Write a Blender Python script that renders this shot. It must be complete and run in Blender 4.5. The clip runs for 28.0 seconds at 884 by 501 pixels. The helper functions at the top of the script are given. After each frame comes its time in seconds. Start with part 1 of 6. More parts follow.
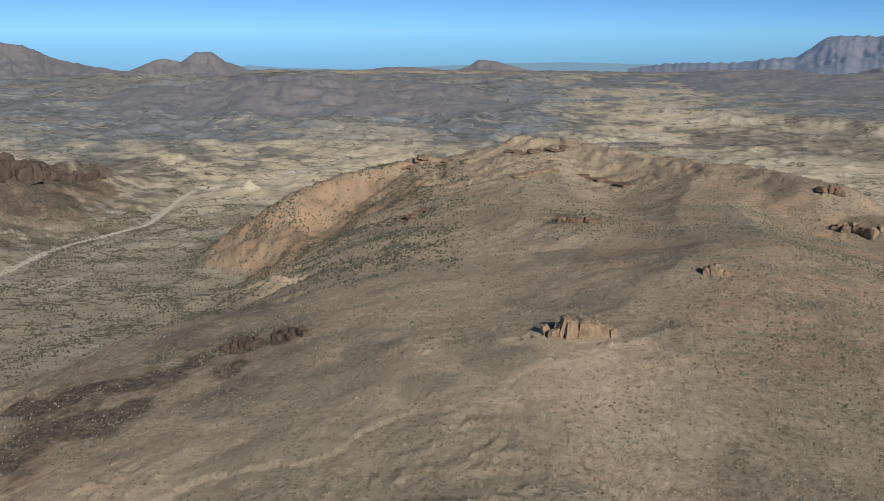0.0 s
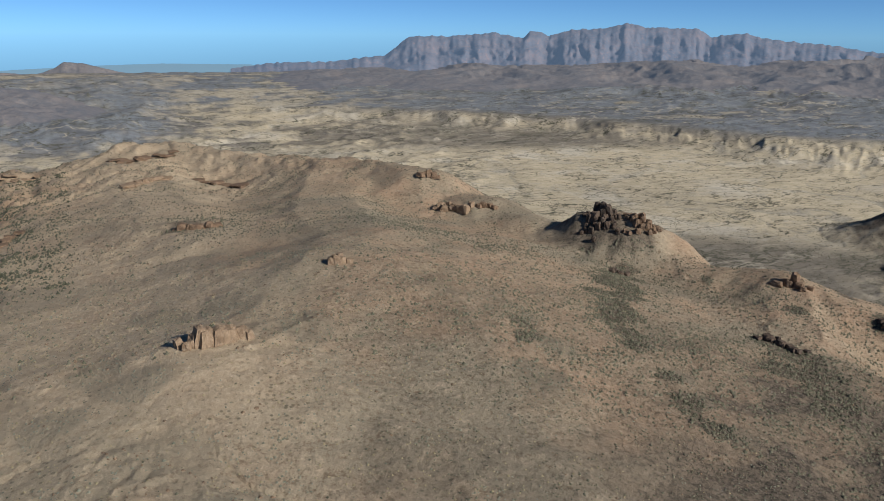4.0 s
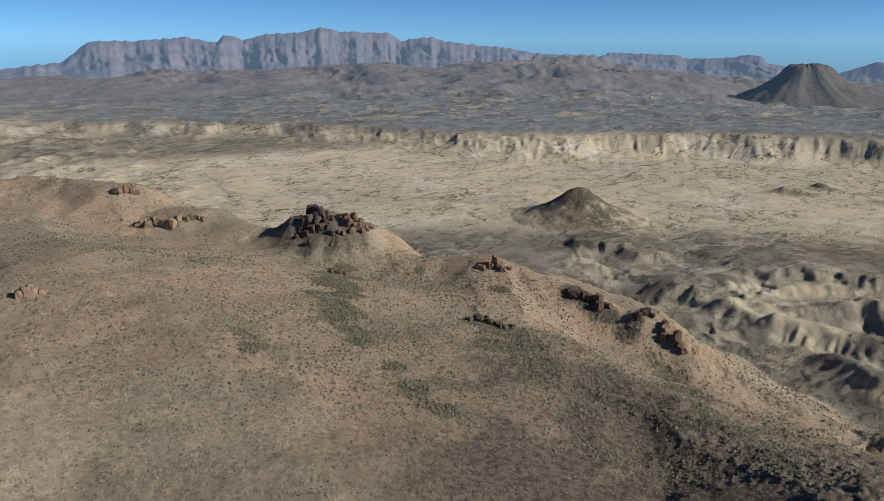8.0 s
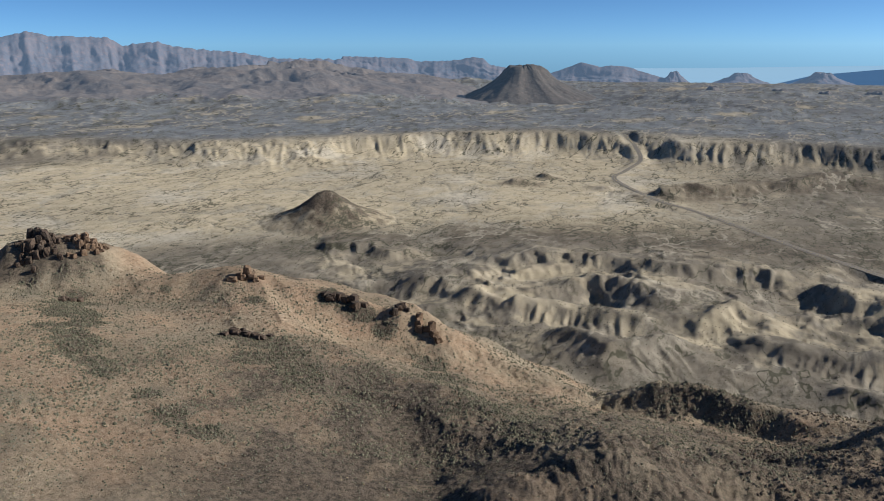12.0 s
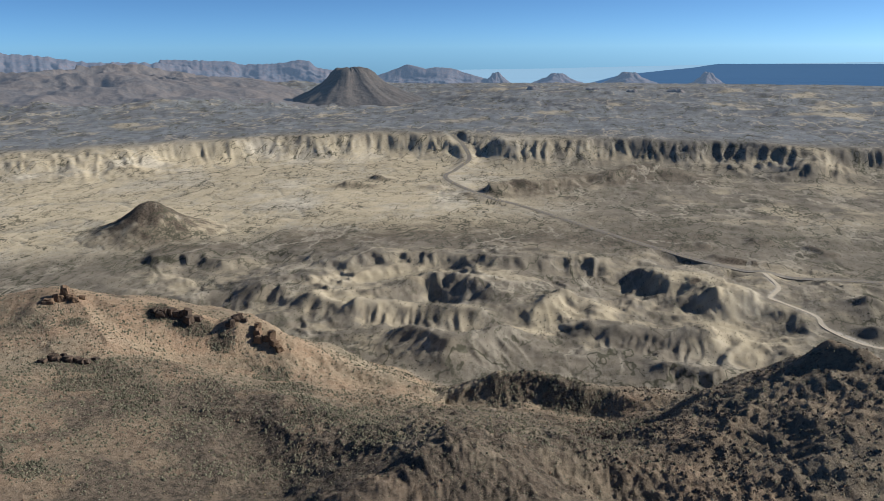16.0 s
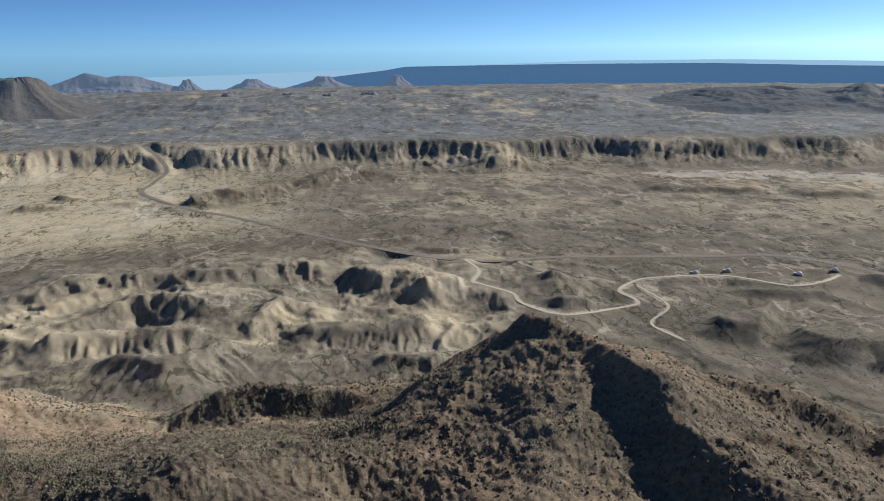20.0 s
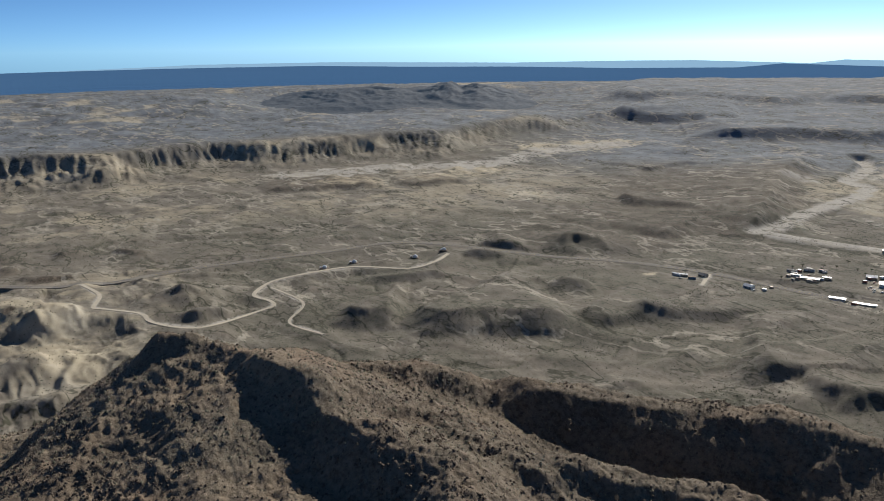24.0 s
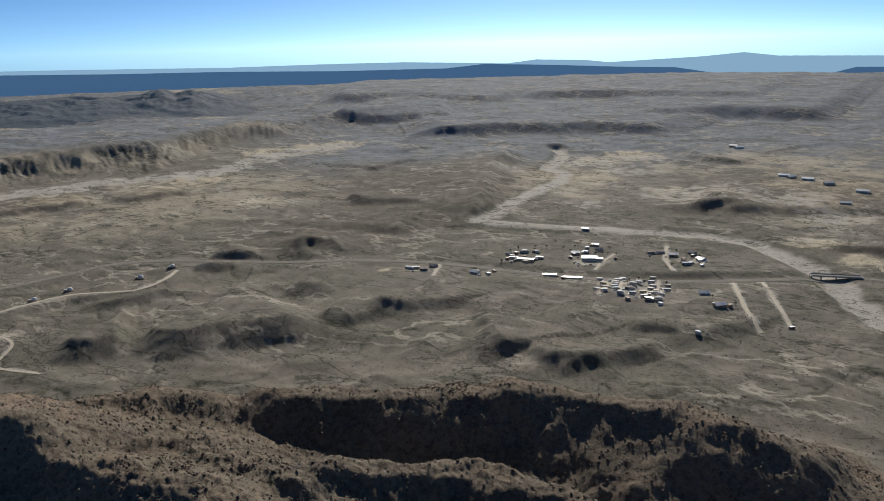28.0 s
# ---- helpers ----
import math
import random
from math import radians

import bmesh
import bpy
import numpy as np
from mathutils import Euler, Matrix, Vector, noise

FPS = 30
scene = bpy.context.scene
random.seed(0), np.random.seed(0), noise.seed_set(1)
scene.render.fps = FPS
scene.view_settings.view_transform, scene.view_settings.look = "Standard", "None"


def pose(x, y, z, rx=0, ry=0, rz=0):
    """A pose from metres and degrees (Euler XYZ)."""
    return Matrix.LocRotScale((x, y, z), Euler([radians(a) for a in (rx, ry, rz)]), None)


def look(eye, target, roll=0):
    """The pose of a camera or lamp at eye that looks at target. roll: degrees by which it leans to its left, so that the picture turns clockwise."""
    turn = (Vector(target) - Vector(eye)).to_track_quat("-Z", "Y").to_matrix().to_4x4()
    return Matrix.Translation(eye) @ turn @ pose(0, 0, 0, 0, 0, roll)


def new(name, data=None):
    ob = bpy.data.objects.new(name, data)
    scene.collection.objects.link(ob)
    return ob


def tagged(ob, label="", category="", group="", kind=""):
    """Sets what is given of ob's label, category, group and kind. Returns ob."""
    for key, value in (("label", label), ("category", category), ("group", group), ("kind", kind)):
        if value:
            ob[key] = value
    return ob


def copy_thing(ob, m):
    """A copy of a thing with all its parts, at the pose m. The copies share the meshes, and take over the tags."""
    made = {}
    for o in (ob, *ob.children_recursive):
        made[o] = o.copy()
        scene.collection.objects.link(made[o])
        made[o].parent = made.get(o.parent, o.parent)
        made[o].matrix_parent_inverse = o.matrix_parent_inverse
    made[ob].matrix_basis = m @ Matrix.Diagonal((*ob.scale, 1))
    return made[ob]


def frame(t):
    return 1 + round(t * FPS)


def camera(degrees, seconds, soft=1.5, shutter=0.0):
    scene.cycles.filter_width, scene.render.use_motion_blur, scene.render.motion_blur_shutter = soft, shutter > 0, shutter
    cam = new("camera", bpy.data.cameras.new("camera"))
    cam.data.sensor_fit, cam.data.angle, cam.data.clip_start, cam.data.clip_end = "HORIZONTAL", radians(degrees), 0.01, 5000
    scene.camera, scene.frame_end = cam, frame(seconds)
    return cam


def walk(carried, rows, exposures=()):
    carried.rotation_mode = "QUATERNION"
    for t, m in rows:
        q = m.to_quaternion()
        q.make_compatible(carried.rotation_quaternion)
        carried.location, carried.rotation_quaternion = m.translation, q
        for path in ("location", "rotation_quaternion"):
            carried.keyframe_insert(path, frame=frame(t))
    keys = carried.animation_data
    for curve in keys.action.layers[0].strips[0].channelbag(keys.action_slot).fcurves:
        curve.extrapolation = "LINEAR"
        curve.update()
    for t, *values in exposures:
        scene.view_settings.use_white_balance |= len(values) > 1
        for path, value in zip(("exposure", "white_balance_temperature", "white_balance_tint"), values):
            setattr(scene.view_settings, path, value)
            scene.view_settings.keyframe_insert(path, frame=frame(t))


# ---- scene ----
EYE = 290
cam = camera(58.59, 28.0, soft=0.9)
PATH = [
    (0.0, pose(0, 0, 290, 74.53, -0.30, 0.00)),
    (0.5, pose(0, 0, 290, 74.49, -0.46, -3.23)),
    (1.0, pose(0, 0, 290, 74.52, -0.34, -9.68)),
    (1.5, pose(0, 0, 290, 74.55, -0.23, -13.51)),
    (2.0, pose(0, 0, 290, 74.56, -0.22, -16.18)),
    (2.5, pose(0, 0, 290, 74.59, -0.24, -19.63)),
    (3.0, pose(0, 0, 290, 74.63, -0.26, -22.72)),
    (3.5, pose(0, 0, 290, 74.67, -0.34, -25.19)),
    (5.5, pose(0, 0, 290, 74.86, -0.29, -35.75)),
    (6.0, pose(0, 0, 290, 74.92, -0.21, -38.55)),
    (6.5, pose(0, 0, 290, 74.95, -0.17, -41.26)),
    (7.0, pose(0, 0, 290, 75.00, -0.14, -43.90)),
    (7.5, pose(0, 0, 290, 75.06, -0.15, -46.47)),
    (8.0, pose(0, 0, 290, 75.09, -0.14, -48.82)),
    (8.5, pose(0, 0, 290, 75.14, -0.13, -51.10)),
    (9.0, pose(0, 0, 290, 75.20, -0.04, -53.51)),
    (9.5, pose(0, 0, 290, 75.25, -0.03, -55.57)),
    (10.0, pose(0, 0, 290, 75.30, -0.02, -57.79)),
    (10.5, pose(0, 0, 290, 75.33, -0.05, -60.18)),
    (11.0, pose(0, 0, 290, 75.35, -0.00, -62.59)),
    (11.5, pose(0, 0, 290, 75.38, 0.02, -64.97)),
    (12.0, pose(0, 0, 290, 75.37, 0.13, -67.36)),
    (12.5, pose(0, 0, 290, 75.39, 0.22, -69.72)),
    (14.5, pose(0, 0, 290, 75.48, 0.39, -73.91)),
    (15.0, pose(0, 0, 290, 75.49, 0.40, -75.31)),
    (15.5, pose(0, 0, 290, 75.50, 0.37, -77.27)),
    (16.0, pose(0, 0, 290, 75.49, 0.28, -79.58)),
    (16.5, pose(0, 0, 290, 75.51, 0.34, -82.33)),
    (17.0, pose(0, 0, 290, 75.55, 0.46, -85.45)),
    (17.5, pose(0, 0, 290, 75.59, 0.54, -88.56)),
    (18.0, pose(0, 0, 290, 75.62, 0.58, -91.60)),
    (18.5, pose(0, 0, 290, 75.62, 0.67, -95.05)),
    (19.0, pose(0, 0, 290, 75.61, 0.77, -98.24)),
    (19.5, pose(0, 0, 290, 75.63, 0.80, -99.97)),
    (20.0, pose(0, 0, 290, 75.62, 0.84, -101.02)),
    (20.5, pose(0, 0, 290, 75.62, 0.87, -103.76)),
    (21.0, pose(0, 0, 290, 75.62, 0.87, -107.21)),
    (21.5, pose(0, 0, 290, 75.57, 0.86, -111.11)),
    (23.5, pose(0, 0, 290, 75.47, 0.81, -125.19)),
    (24.0, pose(0, 0, 290, 75.45, 0.95, -128.35)),
    (24.5, pose(0, 0, 290, 75.44, 0.98, -131.33)),
    (25.0, pose(0, 0, 290, 75.42, 1.06, -133.86)),
    (25.5, pose(0, 0, 290, 75.43, 1.14, -136.11)),
    (26.0, pose(0, 0, 290, 75.38, 1.22, -138.66)),
    (26.5, pose(0, 0, 290, 75.36, 1.26, -141.20)),
    (27.0, pose(0, 0, 290, 75.34, 1.32, -143.67)),
    (27.5, pose(0, 0, 290, 75.33, 1.41, -146.10)),
    (28.0, pose(0, 0, 290, 75.29, 1.50, -148.21)),
]
walk(cam, PATH, exposures=[(0, -0.10), (3, -0.06), (8, 0.0), (15, 0.12), (20, 0.10), (25, -0.10), (28, -0.22)])

# ---------------------------------------------------------------- light
SUN_BEARING, SUN_HEIGHT = 156, 29          # degrees clockwise from +y, degrees above the horizon
world = bpy.data.worlds.new("sky")
world.use_nodes = True
scene.world = world
wt = world.node_tree
sky = wt.nodes.new("ShaderNodeTexSky")
sky.sky_type = "NISHITA"
sky.sun_disc = False
sky.sun_elevation = radians(SUN_HEIGHT)
sky.sun_rotation = radians(SUN_BEARING)
sky.altitude = 2000
sky.air_density, sky.dust_density, sky.ozone_density = 0.35, 0.78, 4.0
wt.nodes["Background"].inputs[1].default_value = 0.112
tint = wt.nodes.new("ShaderNodeMix")                     # clear, dry winter air
tint.data_type, tint.blend_type = "RGBA", "MULTIPLY"
tint.inputs[0].default_value = 1.0
tint.inputs[7].default_value = (0.69, 0.95, 1.0, 1)
wt.links.new(sky.outputs[0], tint.inputs[6])
wt.links.new(tint.outputs[2], wt.nodes["Background"].inputs[0])
sun = new("sun", bpy.data.lights.new("sun", "SUN"))
sun.data.energy, sun.data.angle, sun.data.color = 5.0, radians(0.53), (1.0, 0.95, 0.87)
sd = Vector((math.sin(radians(SUN_BEARING)) * math.cos(radians(SUN_HEIGHT)),
             math.cos(radians(SUN_BEARING)) * math.cos(radians(SUN_HEIGHT)), math.sin(radians(SUN_HEIGHT))))
sun.matrix_world = look(sd * 900, (0, 0, 0))

# ---------------------------------------------------------------- materials
class Nodes:
    """Short hand for a node material."""

    def __init__(self, name, rough=0.9, spec=0.15):
        self.mat = bpy.data.materials.new(name)
        self.mat.use_nodes = True
        self.t = self.mat.node_tree
        self.b = self.t.nodes["Principled BSDF"]
        self.b.inputs["Roughness"].default_value = rough
        self.b.inputs["Specular IOR Level"].default_value = spec

    def put(self, kind, **values):
        n = self.t.nodes.new(kind)
        for k, v in values.items():
            setattr(n, k, v)
        return n

    def wire(self, a, b):
        self.t.links.new(a, b)

    def noise(self, scale, detail=4, rough=0.6, stretch=None, lac=2.0):
        n = self.put("ShaderNodeTexNoise")
        n.inputs["Scale"].default_value = scale
        n.inputs["Detail"].default_value = detail
        n.inputs["Roughness"].default_value = rough
        n.inputs["Lacunarity"].default_value = lac
        src = self.put("ShaderNodeNewGeometry").outputs["Position"]
        if stretch:
            m = self.put("ShaderNodeMapping")
            m.inputs["Rotation"].default_value = (0, 0, radians(stretch[3]))
            m.inputs["Scale"].default_value = stretch[:3]
            self.wire(src, m.inputs[0])
            src = m.outputs[0]
        self.wire(src, n.inputs["Vector"])
        return n.outputs["Fac"]

    def cells(self, scale, feature="F1", out="Distance", random=1.0):
        n = self.put("ShaderNodeTexVoronoi", feature=feature)
        n.inputs["Scale"].default_value = scale
        n.inputs["Randomness"].default_value = random
        self.wire(self.put("ShaderNodeNewGeometry").outputs["Position"], n.inputs["Vector"])
        return n.outputs[out]

    def attr(self, name):
        return self.put("ShaderNodeAttribute", attribute_name=name).outputs["Fac"]

    def rand(self):
        return self.put("ShaderNodeObjectInfo").outputs["Random"]

    def island(self):
        return self.put("ShaderNodeNewGeometry").outputs["Random Per Island"]

    def span(self, v, a, b, c=0.0, d=1.0, smooth=False):
        n = self.put("ShaderNodeMapRange")
        if smooth:
            n.interpolation_type = "SMOOTHSTEP"
        for i, x in enumerate((a, b, c, d)):
            n.inputs[i + 1].default_value = x
        self.wire(v, n.inputs[0])
        return n.outputs[0]

    def math(self, op, a, b=0.0):
        n = self.put("ShaderNodeMath", operation=op)
        for i, x in enumerate((a, b)):
            if isinstance(x, (int, float)):
                n.inputs[i].default_value = x
            else:
                self.wire(x, n.inputs[i])
        return n.outputs[0]

    def mix(self, fac, a, b, kind="MIX"):
        n = self.put("ShaderNodeMix", data_type="RGBA", blend_type=kind)
        for i, x in ((0, fac), (6, a), (7, b)):
            if isinstance(x, (int, float)):
                n.inputs[i].default_value = x
            elif isinstance(x, tuple):
                n.inputs[i].default_value = (*x, 1)
            else:
                self.wire(x, n.inputs[i])
        return n.outputs[2]

    def bump(self, height, distance, strength=1.0, before=None):
        n = self.put("ShaderNodeBump")
        n.inputs["Distance"].default_value = distance
        n.inputs["Strength"].default_value = strength
        self.wire(height, n.inputs["Height"])
        if before is not None:
            self.wire(before, n.inputs["Normal"])
        return n.outputs[0]

    def done(self, colour, normal=None):
        if isinstance(colour, tuple):
            self.b.inputs["Base Color"].default_value = (*colour, 1)
        else:
            self.wire(colour, self.b.inputs["Base Color"])
        if normal is not None:
            self.wire(normal, self.b.inputs["Normal"])
        return self.mat


def desert_material():
    m = Nodes("desert_ground", 0.95, 0.1)
    big = m.noise(0.006, 6, 0.65)
    mid = m.noise(0.035, 6, 0.6)
    fine = m.noise(0.30, 6, 0.75)
    grit = m.noise(1.4, 4, 0.75)
    streak = m.noise(0.010, 8, 0.68, (1.0, 3.6, 1.0, 25))
    # open plain: grey-brown gravel
    gravel = m.mix(m.span(mid, 0.40, 0.60), (0.265, 0.232, 0.185), (0.205, 0.184, 0.150))
    gravel = m.mix(m.span(streak, 0.51, 0.66, 0.0, 0.7), gravel, (0.37, 0.335, 0.275))
    # pale clay badlands and washes
    clay = m.mix(m.span(mid, 0.38, 0.62), (0.70, 0.60, 0.43), (0.60, 0.51, 0.355))
    clay = m.mix(m.span(big, 0.52, 0.64), clay, (0.72, 0.65, 0.52))
    clay = m.mix(m.span(streak, 0.56, 0.68, 0.0, 0.45), clay, (0.40, 0.35, 0.26))
    clay = m.mix(m.span(fine, 0.56, 0.72, 0.0, 0.35), clay, (0.38, 0.33, 0.235))
    # rust-brown volcanic hill: pebbly, in drifts of rusty and olive-grey ground
    rust = m.mix(m.span(mid, 0.38, 0.60), (0.42, 0.292, 0.195), (0.38, 0.292, 0.20))
    rust = m.mix(m.span(big, 0.47, 0.60), rust, (0.335, 0.285, 0.205))
    rust = m.mix(m.span(fine, 0.54, 0.66), rust, (0.50, 0.395, 0.285))
    rust = m.mix(m.span(fine, 0.46, 0.36), rust, (0.215, 0.155, 0.105))
    pebble = m.cells(0.85)
    rust = m.mix(m.span(pebble, 0.30, 0.16, 0.0, 0.7), rust, m.mix(m.span(grit, 0.45, 0.55), (0.155, 0.115, 0.08), (0.55, 0.45, 0.34)))
    rust = m.mix(m.span(streak, 0.56, 0.68, 0.0, 0.3), rust, (0.28, 0.195, 0.13))
    rust = m.mix(m.math("MULTIPLY", m.attr("orange"), 0.75), rust, m.mix(mid, (0.46, 0.27, 0.16), (0.40, 0.275, 0.18)))
    # north-west bowl painted paler to make up for its slope's shade
    rust = m.mix(m.math("MULTIPLY", m.attr("straw"), m.span(mid, 0.30, 0.55, 0.45, 0.85)), rust, m.mix(m.span(fine, 0.40, 0.62), (0.46, 0.36, 0.245), (0.56, 0.45, 0.32)))
    # dark basalt scree, a tone that also paints shade on ridges and butte
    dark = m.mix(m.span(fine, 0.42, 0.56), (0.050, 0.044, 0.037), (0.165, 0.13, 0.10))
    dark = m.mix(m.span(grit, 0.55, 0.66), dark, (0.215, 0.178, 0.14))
    # grey-green creosote flats
    green = m.mix(m.span(mid, 0.38, 0.62), (0.165, 0.155, 0.12), (0.22, 0.20, 0.155))
    green = m.mix(m.span(fine, 0.52, 0.62), green, (0.085, 0.092, 0.066))
    c = m.mix(m.attr("pale"), gravel, clay)
    c = m.mix(m.attr("rust"), c, rust)
    c = m.mix(m.attr("green"), c, green)
    # far flats: the bluish haze of distance is put into the ground colour
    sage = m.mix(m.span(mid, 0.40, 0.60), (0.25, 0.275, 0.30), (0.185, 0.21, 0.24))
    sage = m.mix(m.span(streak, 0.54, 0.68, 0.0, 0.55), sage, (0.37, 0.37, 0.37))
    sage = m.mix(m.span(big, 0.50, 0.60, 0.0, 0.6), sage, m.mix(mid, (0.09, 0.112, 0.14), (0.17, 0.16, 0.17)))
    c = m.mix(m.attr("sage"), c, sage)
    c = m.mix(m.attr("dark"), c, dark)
    c = m.mix(m.math("MULTIPLY", m.attr("veg"), m.span(fine, 0.38, 0.6)), c, (0.085, 0.09, 0.058))
    # bare dirt and channel gravel
    c = m.mix(m.attr("dirt"), c, m.mix(m.span(fine, 0.35, 0.65), (0.62, 0.575, 0.50), (0.47, 0.43, 0.37)))
    # drainage: threads of brush and threads of bare silt on the flats
    flats = m.math("SUBTRACT", 1.0, m.attr("rust"))
    for size, wide, keep, tone, share in ((0.0045, 0.010, 0.44, (0.075, 0.078, 0.055), 0.9), (0.011, 0.016, 0.47, (0.09, 0.09, 0.065), 0.8), (0.0065, 0.022, 0.50, (0.50, 0.45, 0.36), 0.75), (0.024, 0.022, 0.50, (0.12, 0.112, 0.085), 0.4)):
        thread = m.span(m.math("ABSOLUTE", m.math("SUBTRACT", m.noise(size, 5, 0.58, (1.0, 1.9, 1.0, 25)), 0.5)), wide * 0.3, wide, 1.0, 0.0)
        thread = m.math("MULTIPLY", thread, m.span(m.noise(size * 0.6 + 0.002, 5, 0.7), keep - 0.04, keep + 0.05, 0.0, share))
        c = m.mix(m.math("MULTIPLY", m.math("MULTIPLY", thread, flats), m.span(m.attr("scrub"), 0.05, 0.5)), c, tone)
    # scrub speckle, too small to stand as bushes
    spot = m.span(m.cells(0.36), 0.18, 0.32, 1.0, 0.0)
    spot = m.math("MULTIPLY", spot, m.span(m.noise(0.030, 6, 0.75), 0.42, 0.60, 0.0, 0.6))
    spot = m.math("MULTIPLY", spot, m.attr("scrub"))
    c = m.mix(spot, c, (0.060, 0.063, 0.042))
    spot = m.math("MULTIPLY", m.span(m.cells(0.10), 0.13, 0.24, 1.0, 0.0), flats)
    spot = m.math("MULTIPLY", spot, m.math("MULTIPLY", m.span(fine, 0.40, 0.58), m.attr("scrub")))
    c = m.mix(m.math("MULTIPLY", spot, 0.8), c, (0.075, 0.078, 0.055))
    c = m.mix(m.span(grit, 0.3, 0.7, 0.0, 0.30), c, (0.13, 0.105, 0.075))
    n = m.bump(mid, 1.2, 0.4)
    n = m.bump(fine, 1.1, 0.8, n)
    n = m.bump(grit, 0.4, 0.9, n)
    return m.done(c, n)


def rock_material(name, a, b, c, scale=0.12, relief=1.2):
    m = Nodes(name, 0.9, 0.15)
    n1, n2 = m.noise(scale, 6, 0.65), m.noise(scale * 7, 5, 0.7)
    crack = m.noise(scale * 2, 4, 0.6, (2.2, 2.2, 0.5, 0))
    col = m.mix(m.span(n1, 0.35, 0.62), a, b)
    col = m.mix(m.span(n2, 0.5, 0.72), col, c)
    col = m.mix(m.span(crack, 0.56, 0.68, 0.0, 0.5), col, tuple(v * 0.4 for v in a))
    return m.done(col, m.bump(n2, relief * 0.4, 0.7, m.bump(crack, relief, 0.7)))


def paint_material(name, colour, rough=0.6, dirt=0.35, metal=0.0):
    m = Nodes(name, rough, 0.3)
    m.b.inputs["Metallic"].default_value = metal
    n = m.noise(0.9, 4, 0.6)
    c = m.mix(m.span(n, 0.45, 0.75, 0.0, dirt), colour, tuple(v * 0.55 + 0.03 for v in colour))
    return m.done(m.mix(m.span(m.rand(), 0, 1, 0.0, 0.15), c, (0.4, 0.36, 0.3)))


def dust_material(name, a, b, scale=0.25):
    m = Nodes(name, 0.95, 0.1)
    n = m.noise(scale, 5, 0.65)
    return m.done(m.mix(m.span(n, 0.35, 0.65), a, b), m.bump(m.noise(scale * 8, 3), 0.2, 0.4))


def leaf_material(name, a, b):
    m = Nodes(name, 0.8, 0.2)
    return m.done(m.mix(m.island(), a, b), m.bump(m.noise(3.0, 3), 0.3, 0.6))


GROUND = desert_material()
DARK_SCREE = rock_material("dark_scree_rock", (0.15, 0.115, 0.085), (0.085, 0.07, 0.056), (0.21, 0.165, 0.125), 0.4, 0.4)
RUST_ROCK = rock_material("rust_rock", (0.215, 0.145, 0.095), (0.15, 0.10, 0.068), (0.29, 0.205, 0.14))
TAN_ROCK = rock_material("tan_rock", (0.29, 0.21, 0.14), (0.215, 0.15, 0.10), (0.36, 0.27, 0.19))
BLACK_ROCK = rock_material("basalt_rock", (0.075, 0.060, 0.049), (0.13, 0.092, 0.068), (0.05, 0.043, 0.038))
CRIMSON_ROCK = rock_material("hazed_volcanic_rock", (0.12, 0.105, 0.112), (0.08, 0.088, 0.11), (0.19, 0.125, 0.11), 0.008, 5)
BROWN_RANGE = rock_material("hazed_brown_rock", (0.165, 0.135, 0.115), (0.12, 0.11, 0.105), (0.21, 0.165, 0.135), 0.01, 6)
DARK_RANGE = rock_material("hazed_hill_rock", (0.075, 0.076, 0.078), (0.055, 0.06, 0.066), (0.11, 0.10, 0.09), 0.012, 5)
CONE_ROCK = rock_material("hazed_cone_rock", (0.115, 0.098, 0.085), (0.085, 0.077, 0.070), (0.15, 0.12, 0.10), 0.01, 6)
for far, air in ((CONE_ROCK, (0.018, 0.030, 0.046)), (DARK_RANGE, (0.014, 0.027, 0.045)), (CRIMSON_ROCK, (0.072, 0.112, 0.172)), (BROWN_RANGE, (0.034, 0.052, 0.078))):      # backdrop: pale haze put into the rock's own glow
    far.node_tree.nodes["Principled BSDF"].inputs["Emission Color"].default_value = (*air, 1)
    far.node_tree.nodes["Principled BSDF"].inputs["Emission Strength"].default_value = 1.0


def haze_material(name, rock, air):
    """Far backdrop: limestone with the blue haze of distance put into its glow."""
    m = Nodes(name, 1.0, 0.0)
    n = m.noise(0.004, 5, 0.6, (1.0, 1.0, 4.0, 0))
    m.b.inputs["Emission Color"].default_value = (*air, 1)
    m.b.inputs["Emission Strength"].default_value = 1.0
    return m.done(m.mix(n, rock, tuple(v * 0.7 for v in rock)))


BLUE_RANGE = haze_material("blue_haze_backdrop", (0.10, 0.12, 0.15), (0.055, 0.125, 0.24))
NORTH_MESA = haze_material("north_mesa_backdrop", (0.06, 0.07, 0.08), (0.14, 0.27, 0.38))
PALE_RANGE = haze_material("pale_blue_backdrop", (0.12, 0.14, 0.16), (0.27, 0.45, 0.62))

# ---------------------------------------------------------------- relief
def hashed(ix, iy, seed):
    h = (ix * 374761393 + iy * 668265263 + seed * 974711) & 0xFFFFFFFF
    h = ((h ^ (h >> 13)) * 1274126177) & 0xFFFFFFFF
    return (h ^ (h >> 16)) & 0xFFFF


TURN = np.arange(65536) / 65536.0 * 2 * np.pi
COS, SIN = np.cos(TURN), np.sin(TURN)


